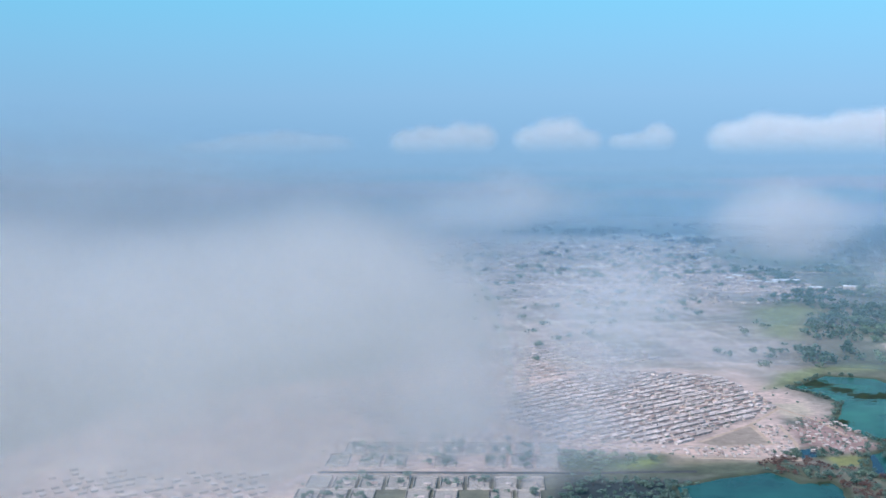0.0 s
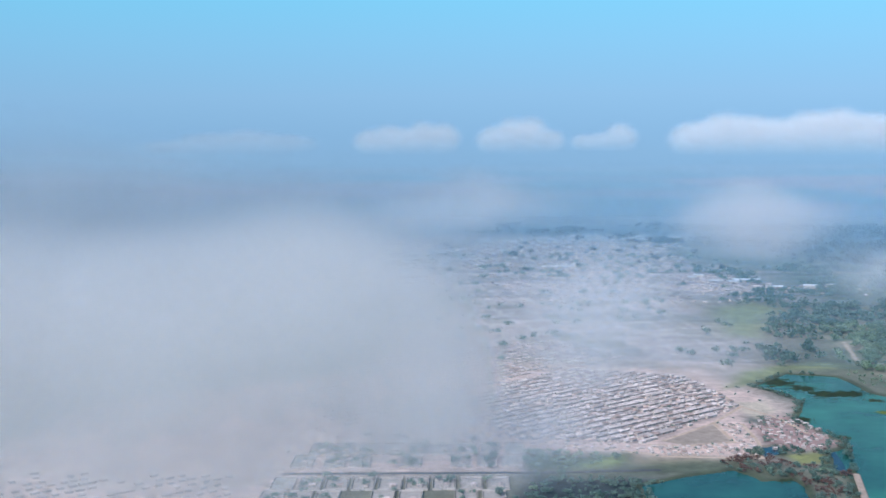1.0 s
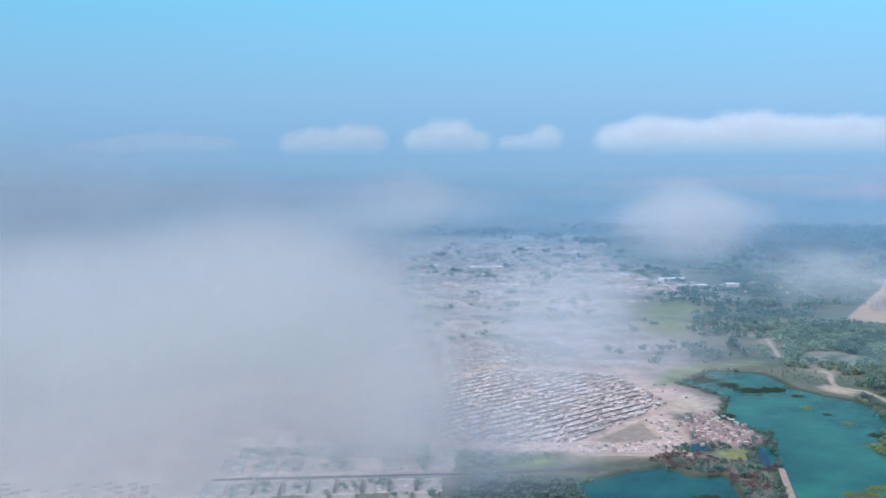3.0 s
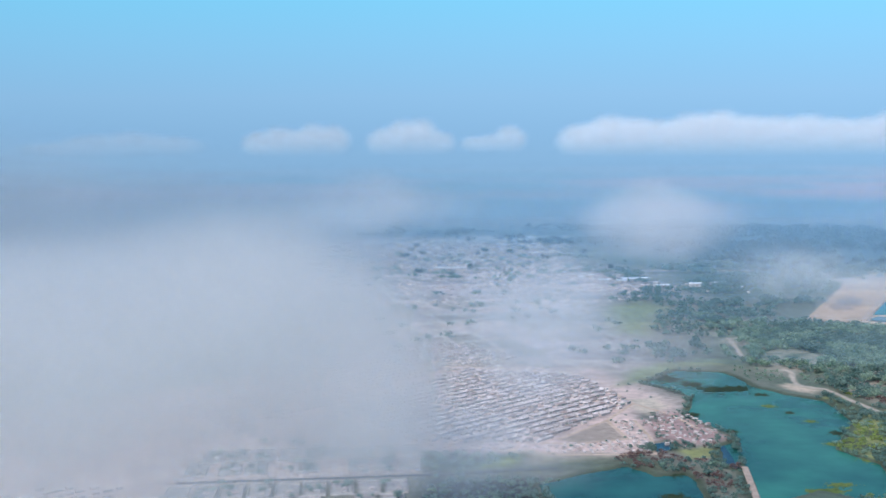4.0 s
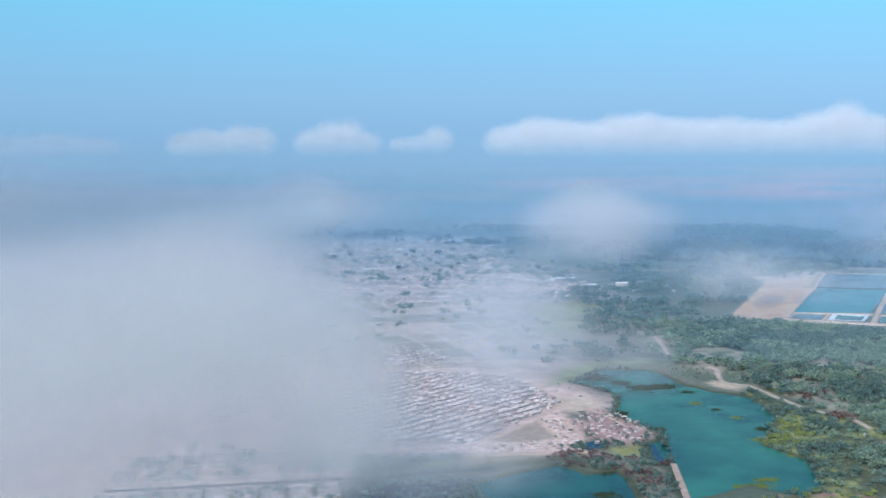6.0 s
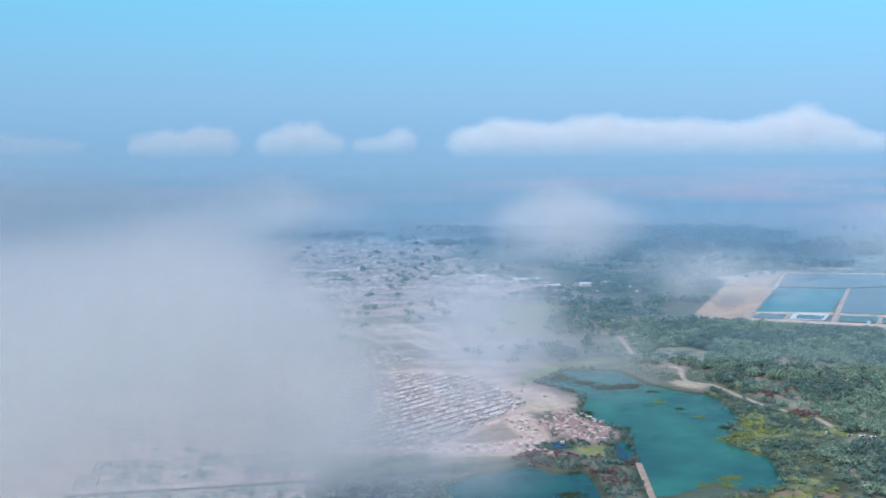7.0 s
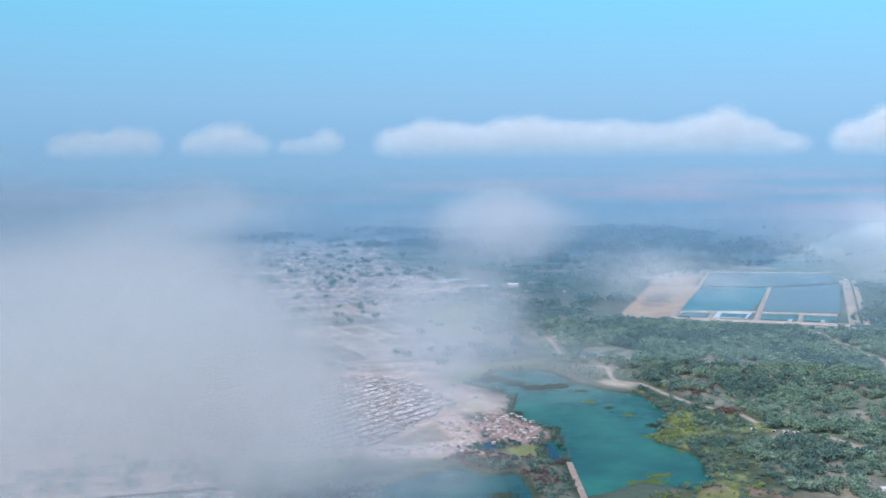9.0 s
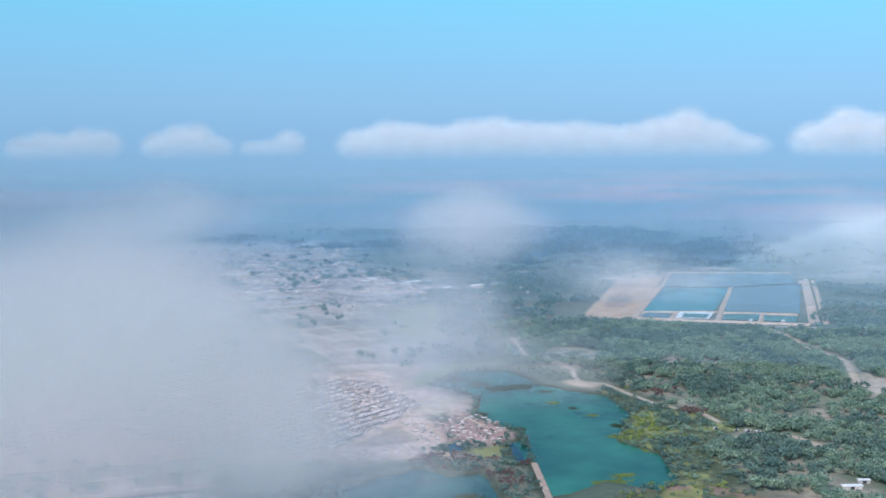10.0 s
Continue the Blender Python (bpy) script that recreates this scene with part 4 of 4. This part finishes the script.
# ---- roads ----
def strip(name, line, width, lift, mat, label, category, kind="structure", step=12.0, thick=0.0):
    pts = []
    for (ax, ay), (bx, by) in zip(line, line[1:]):
        n = max(1, int(math.hypot(bx - ax, by - ay) / step))
        pts += [(ax + (bx - ax) * k / n, ay + (by - ay) * k / n) for k in range(n)]
    pts.append(line[-1])
    verts, faces = [], []
    for k, (x, y) in enumerate(pts):
        ax, ay = pts[max(0, k - 1)]
        bx, by = pts[min(len(pts) - 1, k + 1)]
        d = math.hypot(bx - ax, by - ay)
        nx, ny = -(by - ay) / d, (bx - ax) / d
        z = max(lie(x, y), 0.3) + lift
        w = width / 2
        for off, dz in ((-w - thick * 1.5, -thick - 0.6), (-w, 0.0), (w, 0.0), (w + thick * 1.5, -thick - 0.6)):
            verts.append((x + nx * off, y + ny * off, z + dz))
        if k:
            b0, c0 = (k - 1) * 4, k * 4
            faces += [(b0 + i, c0 + i, c0 + i + 1, b0 + i + 1)[::-1] for i in range(3)]
    return tagged(new(name, mesh_of(name, verts, faces, mat)), label, category, kind=kind)


strip("road_main", MAIN_ROAD, 5.5, 0.5, TARMAC, "straight grey road past the walled plots", "road", thick=0.8)
strip("road_town", TOWN_ROAD, 9.0, 0.4, SAND, "pale road through the distant town", "road", thick=0.6)
strip("causeway", CAUSEWAY, 5.5, 0.7, CAUSEWAY_EARTH, "sandy causeway between the two lakes", "causeway", kind="thing", thick=1.2)
for k, line in enumerate([[(85, 1223), (24, 1246), (-62, 1262)], [(191, 1371), (199, 1288), (194, 1222), (85, 1219)], [(157, 1370), (172, 1285), (112, 1264), (73, 1266)],
                          [(201, 1458), (157, 1370), (92, 1284)], [(176, 1552), (202, 1458), (240, 1400), (262, 1330)], [(-95, 1262), (-190, 1420), (-92, 1600)]]):
    strip("road_lane", line, 4.5, 0.15, SAND, "sandy lane between the houses", "lane", thick=0.2)


# ---- houses ----
def house_kinds():
    """Six small houses: plastered walls, a door, two windows and a pitched or lean-to roof of metal sheets."""
    kinds = []
    for k in range(6):
        w, d, h = (9.0, 5.0, 2.5) if k < 2 else (8.0, 5.0, 2.4) if k < 4 else (6.5, 4.6, 2.3)
        rise = (0.9, 0.4)[k % 2]
        wall = box(-w / 2, w / 2, -d / 2, d / 2, -1.2, h)
        o, e, t = 0.35, h, 0.12
        if rise > 0.5:
            prof = [(-d / 2 - o, e), (0, e + rise), (d / 2 + o, e), (d / 2 + o, e + t), (0, e + rise + t), (-d / 2 - o, e + t)]
        else:
            prof = [(-d / 2 - o, e), (d / 2 + o, e + rise), (d / 2 + o, e + rise + t), (-d / 2 - o, e + t)]
        n = len(prof)
        rv = [(x, y, z) for x in (-w / 2 - o, w / 2 + o) for y, z in prof]
        rf = [(i, (i + 1) % n, n + (i + 1) % n, n + i) for i in range(n)]
        if n == 6:
            rf += [(0, 1, 4, 5)[::-1], (1, 2, 3, 4)[::-1], (6, 7, 10, 11), (7, 8, 9, 10)]
            gable = [(x, y, z) for x in (-w / 2, w / 2) for y, z in ((-d / 2, h), (d / 2, h), (0, h + rise * 0.98))]
            b0 = len(wall[0])
            wall = (wall[0] + gable, wall[1] + [(b0, b0 + 1, b0 + 2), (b0 + 3, b0 + 5, b0 + 4)])
        else:
            rf += [(0, 1, 2, 3)[::-1], (4, 5, 6, 7)]
        wm = mesh_of("wall", *wall, WALLS)
        rm = mesh_of("roof", rv, rf, RUST_ROOFS if k == 3 else ROOFS)
        dm = mesh_of("door", *box(-0.45, 0.45, -d / 2 - 0.06, -d / 2 + 0.02, 0, 2.0), BARK)
        gm = mesh_of("window", *box(-0.5, 0.5, -d / 2 - 0.05, -d / 2 + 0.02, 1.0, 1.9), TARMAC)
        kinds.append((wm, rm, dm, gm, w))
    return kinds


KINDS = house_kinds()


def house(kind, m, label, group):
    wm, rm, dm, gm, w = KINDS[kind]
    ob = tagged(new("house"), label, "house", group)
    ob.matrix_basis = m
    part("wall", wm, ob)
    part("roof", rm, ob, "rusted metal sheet roof" if kind == 3 else "")
    part("door", dm, ob)
    part("window", gm, ob, m=pose(w * 0.3, 0, 0))
    return ob


def many_houses(name, places, label, seed):
    """Houses too many to count, as one joined spread."""
    rng = np.random.default_rng(seed)
    verts, faces, index = [], [], []
    for x, y, turn, size in places:
        kind = int(rng.integers(6))
        ca, sa = math.cos(turn), math.sin(turn)
        for slot, me in enumerate(KINDS[kind][:2]):
            b0 = len(verts)
            verts += [((v.co.x * ca - v.co.y * sa) * size + x, (v.co.x * sa + v.co.y * ca) * size + y, v.co.z * size + 0.4) for v in me.vertices]
            faces += [tuple(b0 + i for i in f.vertices) for f in me.polygons]
            index += [0 if slot == 0 else 2 if kind == 3 else 1] * len(me.polygons)
    me = mesh_of(name, verts, faces)
    for mat in (WALLS, ROOFS, RUST_ROOFS):
        me.materials.append(mat)
    me.polygons.foreach_set("material_index", index)
    return tagged(new(name, me), label, "houses", kind="stuff")


rng = np.random.default_rng(81)
lots = []
row_turn = math.atan2(ROW_WAY[1], ROW_WAY[0])
for k in range(-110, 14):
    for side in (5.8, 11.7):
        c = k * ROW_STEP + side
        q = 800.0
        while q < 1700:
            q += rng.uniform(8.8, 10.4) if rng.random() < 0.9 else rng.uniform(12.0, 22.0)
            x, y = ROW_ACROSS[0] * c + ROW_WAY[0] * q, ROW_ACROSS[1] * c + ROW_WAY[1] * q
            if outline(ROWS, np.array([x]), np.array([y]))[0] > 3 and outline(TRIANGLE, np.array([x]), np.array([y]))[0] < -6 and rng.random() < 0.93:
                lots.append((x + rng.normal(0, 0.5), y + rng.normal(0, 0.5), row_turn + rng.normal(0, 0.05) + (0 if side > 10 else math.pi)))
lots.sort(key=lambda p: p[1])
ROWS_FAR = [(-192, 1440), (-100, 1610), (-20, 1695), (70, 1770), (-40, 1920), (-330, 1760), (-440, 1330), (-300, 1290)]
beyond = []
for k in range(-150, -40):
    c, q = k * ROW_STEP + 8.0, 700.0
    while q < 1700:
        q += rng.uniform(9.5, 14.0)
        x, y = ROW_ACROSS[0] * c + ROW_WAY[0] * q, ROW_ACROSS[1] * c + ROW_WAY[1] * q
        if outline(ROWS_FAR, np.array([x]), np.array([y]))[0] > 3 and rng.random() < 0.85:
            beyond.append((x, y, row_turn + rng.normal(0, 0.08), 1.0))
ROWS_WEST = [(-580, 1100), (-360, 1105), (-330, 1000), (-600, 960)]
for k in range(-110, -40):
    c, q = k * ROW_STEP + 8.0, 100.0
    while q < 900:
        q += rng.uniform(9.5, 16.0)
        x, y = ROW_ACROSS[0] * c + ROW_WAY[0] * q, ROW_ACROSS[1] * c + ROW_WAY[1] * q
        if outline(ROWS_WEST, np.array([x]), np.array([y]))[0] > 3 and rng.random() < 0.8:
            beyond.append((x, y, row_turn + rng.normal(0, 0.1), 0.95))
many_houses("house_rows", beyond, "thinner rows of pale-roofed houses under the cloud", 84)
for x, y, turn in lots[:100]:
    house(int(rng.integers(6)), pose(x, y, lie(x, y), 0, 0, math.degrees(turn)), "small plastered house with a pale metal sheet roof", "houses in rows")
many_houses("house_rows", [(x, y, turn, 1.0) for x, y, turn in lots[100:]], "long rows of small pale-roofed houses", 82)

# the looser quarter round the empty triangle and on the headland
loose = scatter((60, 205, 1222, 1290), 5.0, 83, lambda x, y: (outline([(75, 1262), (172, 1280), (176, 1360), (192, 1365), (198, 1285), (192, 1226), (86, 1226)], x, y) > 3) * 1.0)
loose += scatter((160, 200, 1285, 1372), 6.0, 84, lambda x, y: (outline([(160, 1368), (174, 1288), (196, 1290), (189, 1368)], x, y) > 2) * 0.9)
loose += scatter((190, 290, 1255, 1425), 8.5, 85, lambda x, y: (outline(PENINSULA, x, y) > 5) * 0.8)
loose += scatter((-62, 80, 1226, 1266), 8.0, 86, lambda x, y: (outline([(-60, 1240), (80, 1228), (76, 1262), (-60, 1268)], x, y) > 0) * 0.8)
kept = []
for x, y in loose:
    if all(((x - a) / 6.2) ** 2 + ((y - c) / 6.2) ** 2 > 1 for a, c in kept):
        kept.append((x, y))
for x, y in kept[:330]:
    house(int(rng.integers(6)), pose(x, y, lie(x, y), 0, 0, float(rng.normal(8, 10)) + 90 * int(rng.integers(2))) @ Matrix.Scale(float(rng.uniform(0.5, 0.8)), 4), "small plastered house on bare pink earth", "houses by the water")

# the far town, and scattered homesteads this side of it
far = [(x, y, float(rng.uniform(0, 3.14)), 1.4) for x, y in scatter((-1100, 420, 2450, 3800), 23.0, 87,
       lambda x, y: soft(outline([(-700, 2620), (190, 2580), (420, 2500), (420, 2700), (250, 3000), (270, 3750), (-1100, 3750)], x, y), 60) * soft(cloud_noise(x, y, 120, 88) - 0.4, 0.1) * (np.hypot(x, y) < EDGE - 30))]
far += [(x, y, float(rng.uniform(0, 3.14)), 1.1) for x, y in scatter((-300, 620, 2340, 2650), 30.0, 89, lambda x, y: soft(cloud_noise(x, y, 150, 93) - 0.52, 0.08) * dry(x, y) * (outline(FOREST, x, y) < 0))]
many_houses("distant_town", far, "hazy spread of pale-roofed town houses", 90)


# ---- large pale buildings ----
def hall(x, y, w, d, h, turn, label, group="large buildings of the town"):
    ob = tagged(new("hall"), label, "building", group)
    ob.matrix_basis = pose(x, y, 0.3, 0, 0, turn)
    part("wall", mesh_of("wall", *box(-w / 2, w / 2, -d / 2, d / 2, -1, h), WALLS), ob)
    v = [(sx * (w / 2 + 0.5), sy, z) for sx in (-1, 1) for sy, z in ((-d / 2 - 0.6, h), (0, h + d * 0.12), (d / 2 + 0.6, h), (d / 2 + 0.6, h + 0.25), (0, h + d * 0.12 + 0.25), (-d / 2 - 0.6, h + 0.25))]
    f = [(i, (i + 1) % 6, 6 + (i + 1) % 6, 6 + i) for i in range(6)] + [(0, 1, 4, 5)[::-1], (1, 2, 3, 4)[::-1], (6, 7, 10, 11), (7, 8, 9, 10)]
    part("roof", mesh_of("roof", v, f, WHITE), ob, "white metal sheet roof")
    part("door", mesh_of("door", *box(-2, 2, -d / 2 - 0.1, -d / 2 + 0.05, -0.2, 3.6), TARMAC), ob)


WHITE = surface("white_sheet", (0.72, 0.72, 0.72), (0.85, 0.85, 0.85), 0.3, rough=0.45, bump=0.1)
for x, y, w, d, h, turn in ((-24, 2981, 22, 16, 14, 5), (-75, 2975, 90, 12, 6, 3), (273, 2791, 26, 16, 8, -30), (373, 2707, 62, 22, 8, 4), (340, 2690, 26, 14, 6, 4), (505, 2616, 36, 16, 7, -12),
                            (424, 2601, 30, 14, 6, 8), (300, 2700, 30, 12, 6, 0), (560, 2640, 34, 14, 6, 10), (250, 2760, 20, 14, 6, 20)):
    hall(x, y, w, d, h, turn, "long white-roofed hall in the hazy town")
hall(568, 1024, 20, 7, 3.4, -8, "low white-roofed shed among the trees", "sheds in the forest")
hall(590, 1040, 12, 6, 3.2, -8, "low white-roofed shed among the trees", "sheds in the forest")
for x, y, w in ((561, 1250, 10), (571, 1244, 8), (548, 1256, 8), (528, 1268, 7)):
    hall(x, y, w * 0.7, 3.5, 2.4, 12, "small pale shed beside the forest clearing", "sheds in the forest")


# ---- walled plots along the road ----
def compound(x0, x1, y0, y1, seed):
    """A yard inside four plastered walls, with a gap for the gate."""
    ob = tagged(new("walled_plot"), "bare pale plot inside low plastered walls", "plot", "plots along the road")
    cx, cy = (x0 + x1) / 2, (y0 + y1) / 2
    z = lie(cx, cy)
    ob.matrix_basis = pose(cx, cy, z, 0, 0, 6.5)
    w, d, t, h = (x1 - x0) / 2, (y1 - y0) / 2, 0.35, 2.2
    part("yard", mesh_of("yard", *box(-w + 1.2, w - 1.2, -d + 1.2, d - 1.2, -1.0, 0.55), YARD), ob, "swept pale earth yard")
    for a in ((-w, w, d - t, d), (-w, -w + t, -d, d), (w - t, w, -d, d), (-w, -2.5, -d, -d + t), (2.5, w, -d, -d + t)):
        part("wall", mesh_of("wall", *box(*a, -1.5, h), WALLS), ob)


YARD = surface("yard_earth", (0.36, 0.32, 0.29), (0.5, 0.45, 0.41), 0.12, rough=0.9)
yard_trees = []
rng = np.random.default_rng(91)
for k in range(9):
    x1 = -64 - k * 27
    lean = -k * 3.0
    for y0, y1 in ((1163 + lean, 1207 + lean), (1211 + lean, 1256 + lean), (1084 + lean, 1124 + lean), (1040 + lean, 1080 + lean)):
        if rng.random() < 0.9:
            compound(x1 - 23 + (0 if y0 > 1140 else -8), x1 + (0 if y0 > 1140 else -8), y0, y1, k)
            cx, cy = x1 - 12 - (0 if y0 > 1140 else 8), (y0 + y1) / 2
            if rng.random() < 0.75:
                yard_trees += [(cx + rng.normal(0, 4), cy + rng.normal(0, 9)) for _ in range(int(rng.integers(2, 6)))]
            if rng.random() < 0.7:
                house(int(rng.integers(6)), pose(cx + 4, cy - 6, lie(cx, cy), 0, 0, 6 + 90 * int(rng.integers(2))), "small plastered house inside a walled plot", "houses in plots")
wood("yard_trees", yard_trees, DARK_LEAVES, "dark shade trees in the walled plots", 92, (5, 8.5), 60, 0.13)


# ---- settling ponds ----
PONDS = [("pond", [(754, 2166), (925, 2509), (1065, 2456), (896, 2142)], POND_WATER, "square settling pond of bright blue-green water"),
         ("pond", [(904, 2133), (1071, 2455), (1253, 2486), (1046, 2073)], GREY_WATER, "square settling pond of dull grey-blue water"),
         ("pond", [(932, 2528), (1045, 2770), (1325, 2690), (1258, 2506), (1075, 2480)], GREY_WATER, "wide shallow pond of pale grey water"),
         ("basin", [(730, 2110), (757, 2150), (802, 2132), (771, 2072)], GREY_WATER, "narrow grey basin below the pond"),
         ("basin", [(784, 2070), (824, 2146), (886, 2120), (845, 2048)], WHITE, "narrow basin with a white lining"),
         ("basin", [(866, 2036), (903, 2100), (964, 2080), (928, 2010)], LAKE_WATER, "narrow basin of dark blue water"),
         ("basin", [(937, 2006), (966, 2064), (1023, 2038), (986, 1970)], LAKE_WATER, "narrow basin of dark grey water")]
for name, pts, mat, label in PONDS:
    flat_sheet(name, pts, 2.6, mat, label, "pond", kind="thing").location.z = 0
    if mat is WHITE:
        flat_sheet("basin_water", [(800, 2078), (824, 2122), (868, 2100), (842, 2056)], 2.9, LAKE_WATER, "dark water standing in the white basin", "water", kind="structure")
flat_sheet("apron", APRON, 1.9, APRON_SAND, "bare graded sand beside the ponds", "sand", kind="structure")
flat_sheet("apron_hollow", [(700, 2235), (708, 2290), (735, 2330), (752, 2385), (790, 2410), (812, 2385), (790, 2340), (772, 2290), (750, 2262), (738, 2228)], 2.1, surface("damp_sand", (0.33, 0.24, 0.19), (0.52, 0.39, 0.31), 0.05), "damp brown hollow in the sand", "sand", kind="structure")


def berm(a, c, width, label="pale earth bank between the ponds"):
    d = math.hypot(c[0] - a[0], c[1] - a[1])
    v, f = [], []
    for x in (0, d):
        for y, z in ((-width / 2 - 4, -0.5), (-width / 2, 3.6), (width / 2, 3.6), (width / 2 + 4, -0.5)):
            v.append((x, y, z))
    f = [(i, 4 + i, 5 + i, 1 + i)[::-1] for i in range(3)] + [(0, 1, 2, 3), (4, 5, 6, 7)[::-1]]
    ob = tagged(new("earth_bank", mesh_of("earth_bank", v, f, SAND)), label, "bank", "banks round the ponds")
    ob.matrix_basis = pose(a[0], a[1], 0, 0, 0, math.degrees(math.atan2(c[1] - a[1], c[0] - a[0])))


for a, c, w in (((703, 2092), (850, 2022), 10), ((850, 2022), (1000, 1945), 10), ((715, 2105), (925, 2530), 12), ((855, 2030), (1075, 2470), 7), ((1015, 1955), (1300, 2550), 14), ((1036, 1950), (1318, 2545), 5),
                ((738, 2164), (896, 2130), 3), ((905, 2118), (1035, 2062), 3), ((775, 2068), (815, 2140), 5), ((932, 2008), (966, 2074), 5),
                ((930, 2535), (1045, 2780), 5), ((1045, 2780), (1335, 2700), 2)):
    berm(a, c, w)
for x, y in ((925, 2515), (1262, 2500), (1225, 2400), (1290, 2530), (960, 1972), (905, 1992), (790, 2055)):
    hall(x, y, 9, 6, 6.5, 57, "small white pump house on the pond bank", "pump houses")


# ---- single trees at the near edge of the forest ----
def tree_kinds():
    rng = np.random.default_rng(95)
    out = []
    for k in range(6):
        th = rng.uniform(2.2, 3.2)
        out.append((mesh_of("trunk", *trunk_geometry(rng, th, 0.35), BARK), mesh_of("crown", *crown_geometry(rng, rng.uniform(7, 10), rng.uniform(6, 8), th * 0.7, 150, 0.85), (LEAVES, DARK_LEAVES)[k % 2])))
    return out


TREES = tree_kinds()
rng = np.random.default_rng(96)
stand = scatter((430, 700, 950, 1300), 17.0, 97, lambda x, y: (outline(FOREST, x, y) > 5) * forest_keep(x, y))
stand += scatter((150, 300, 1050, 1260), 36.0, 98, shore_keep)
stand += scatter((-300, 60, 1050, 1260), 36.0, 99, lambda x, y: dry(x, y) * 0.8)
for x, y in stand[:260]:
    trunk, crown = TREES[int(rng.integers(6))]
    ob = tagged(new("tree"), "broad green tree with an uneven leafy crown", "tree", "trees by the lake")
    ob.matrix_basis = pose(x, y, lie(x, y), 0, 0, float(rng.uniform(0, 360))) @ Matrix.Scale(float(rng.uniform(0.75, 1.2)), 4)
    part("trunk", trunk, ob)
    part("crown", crown, ob)
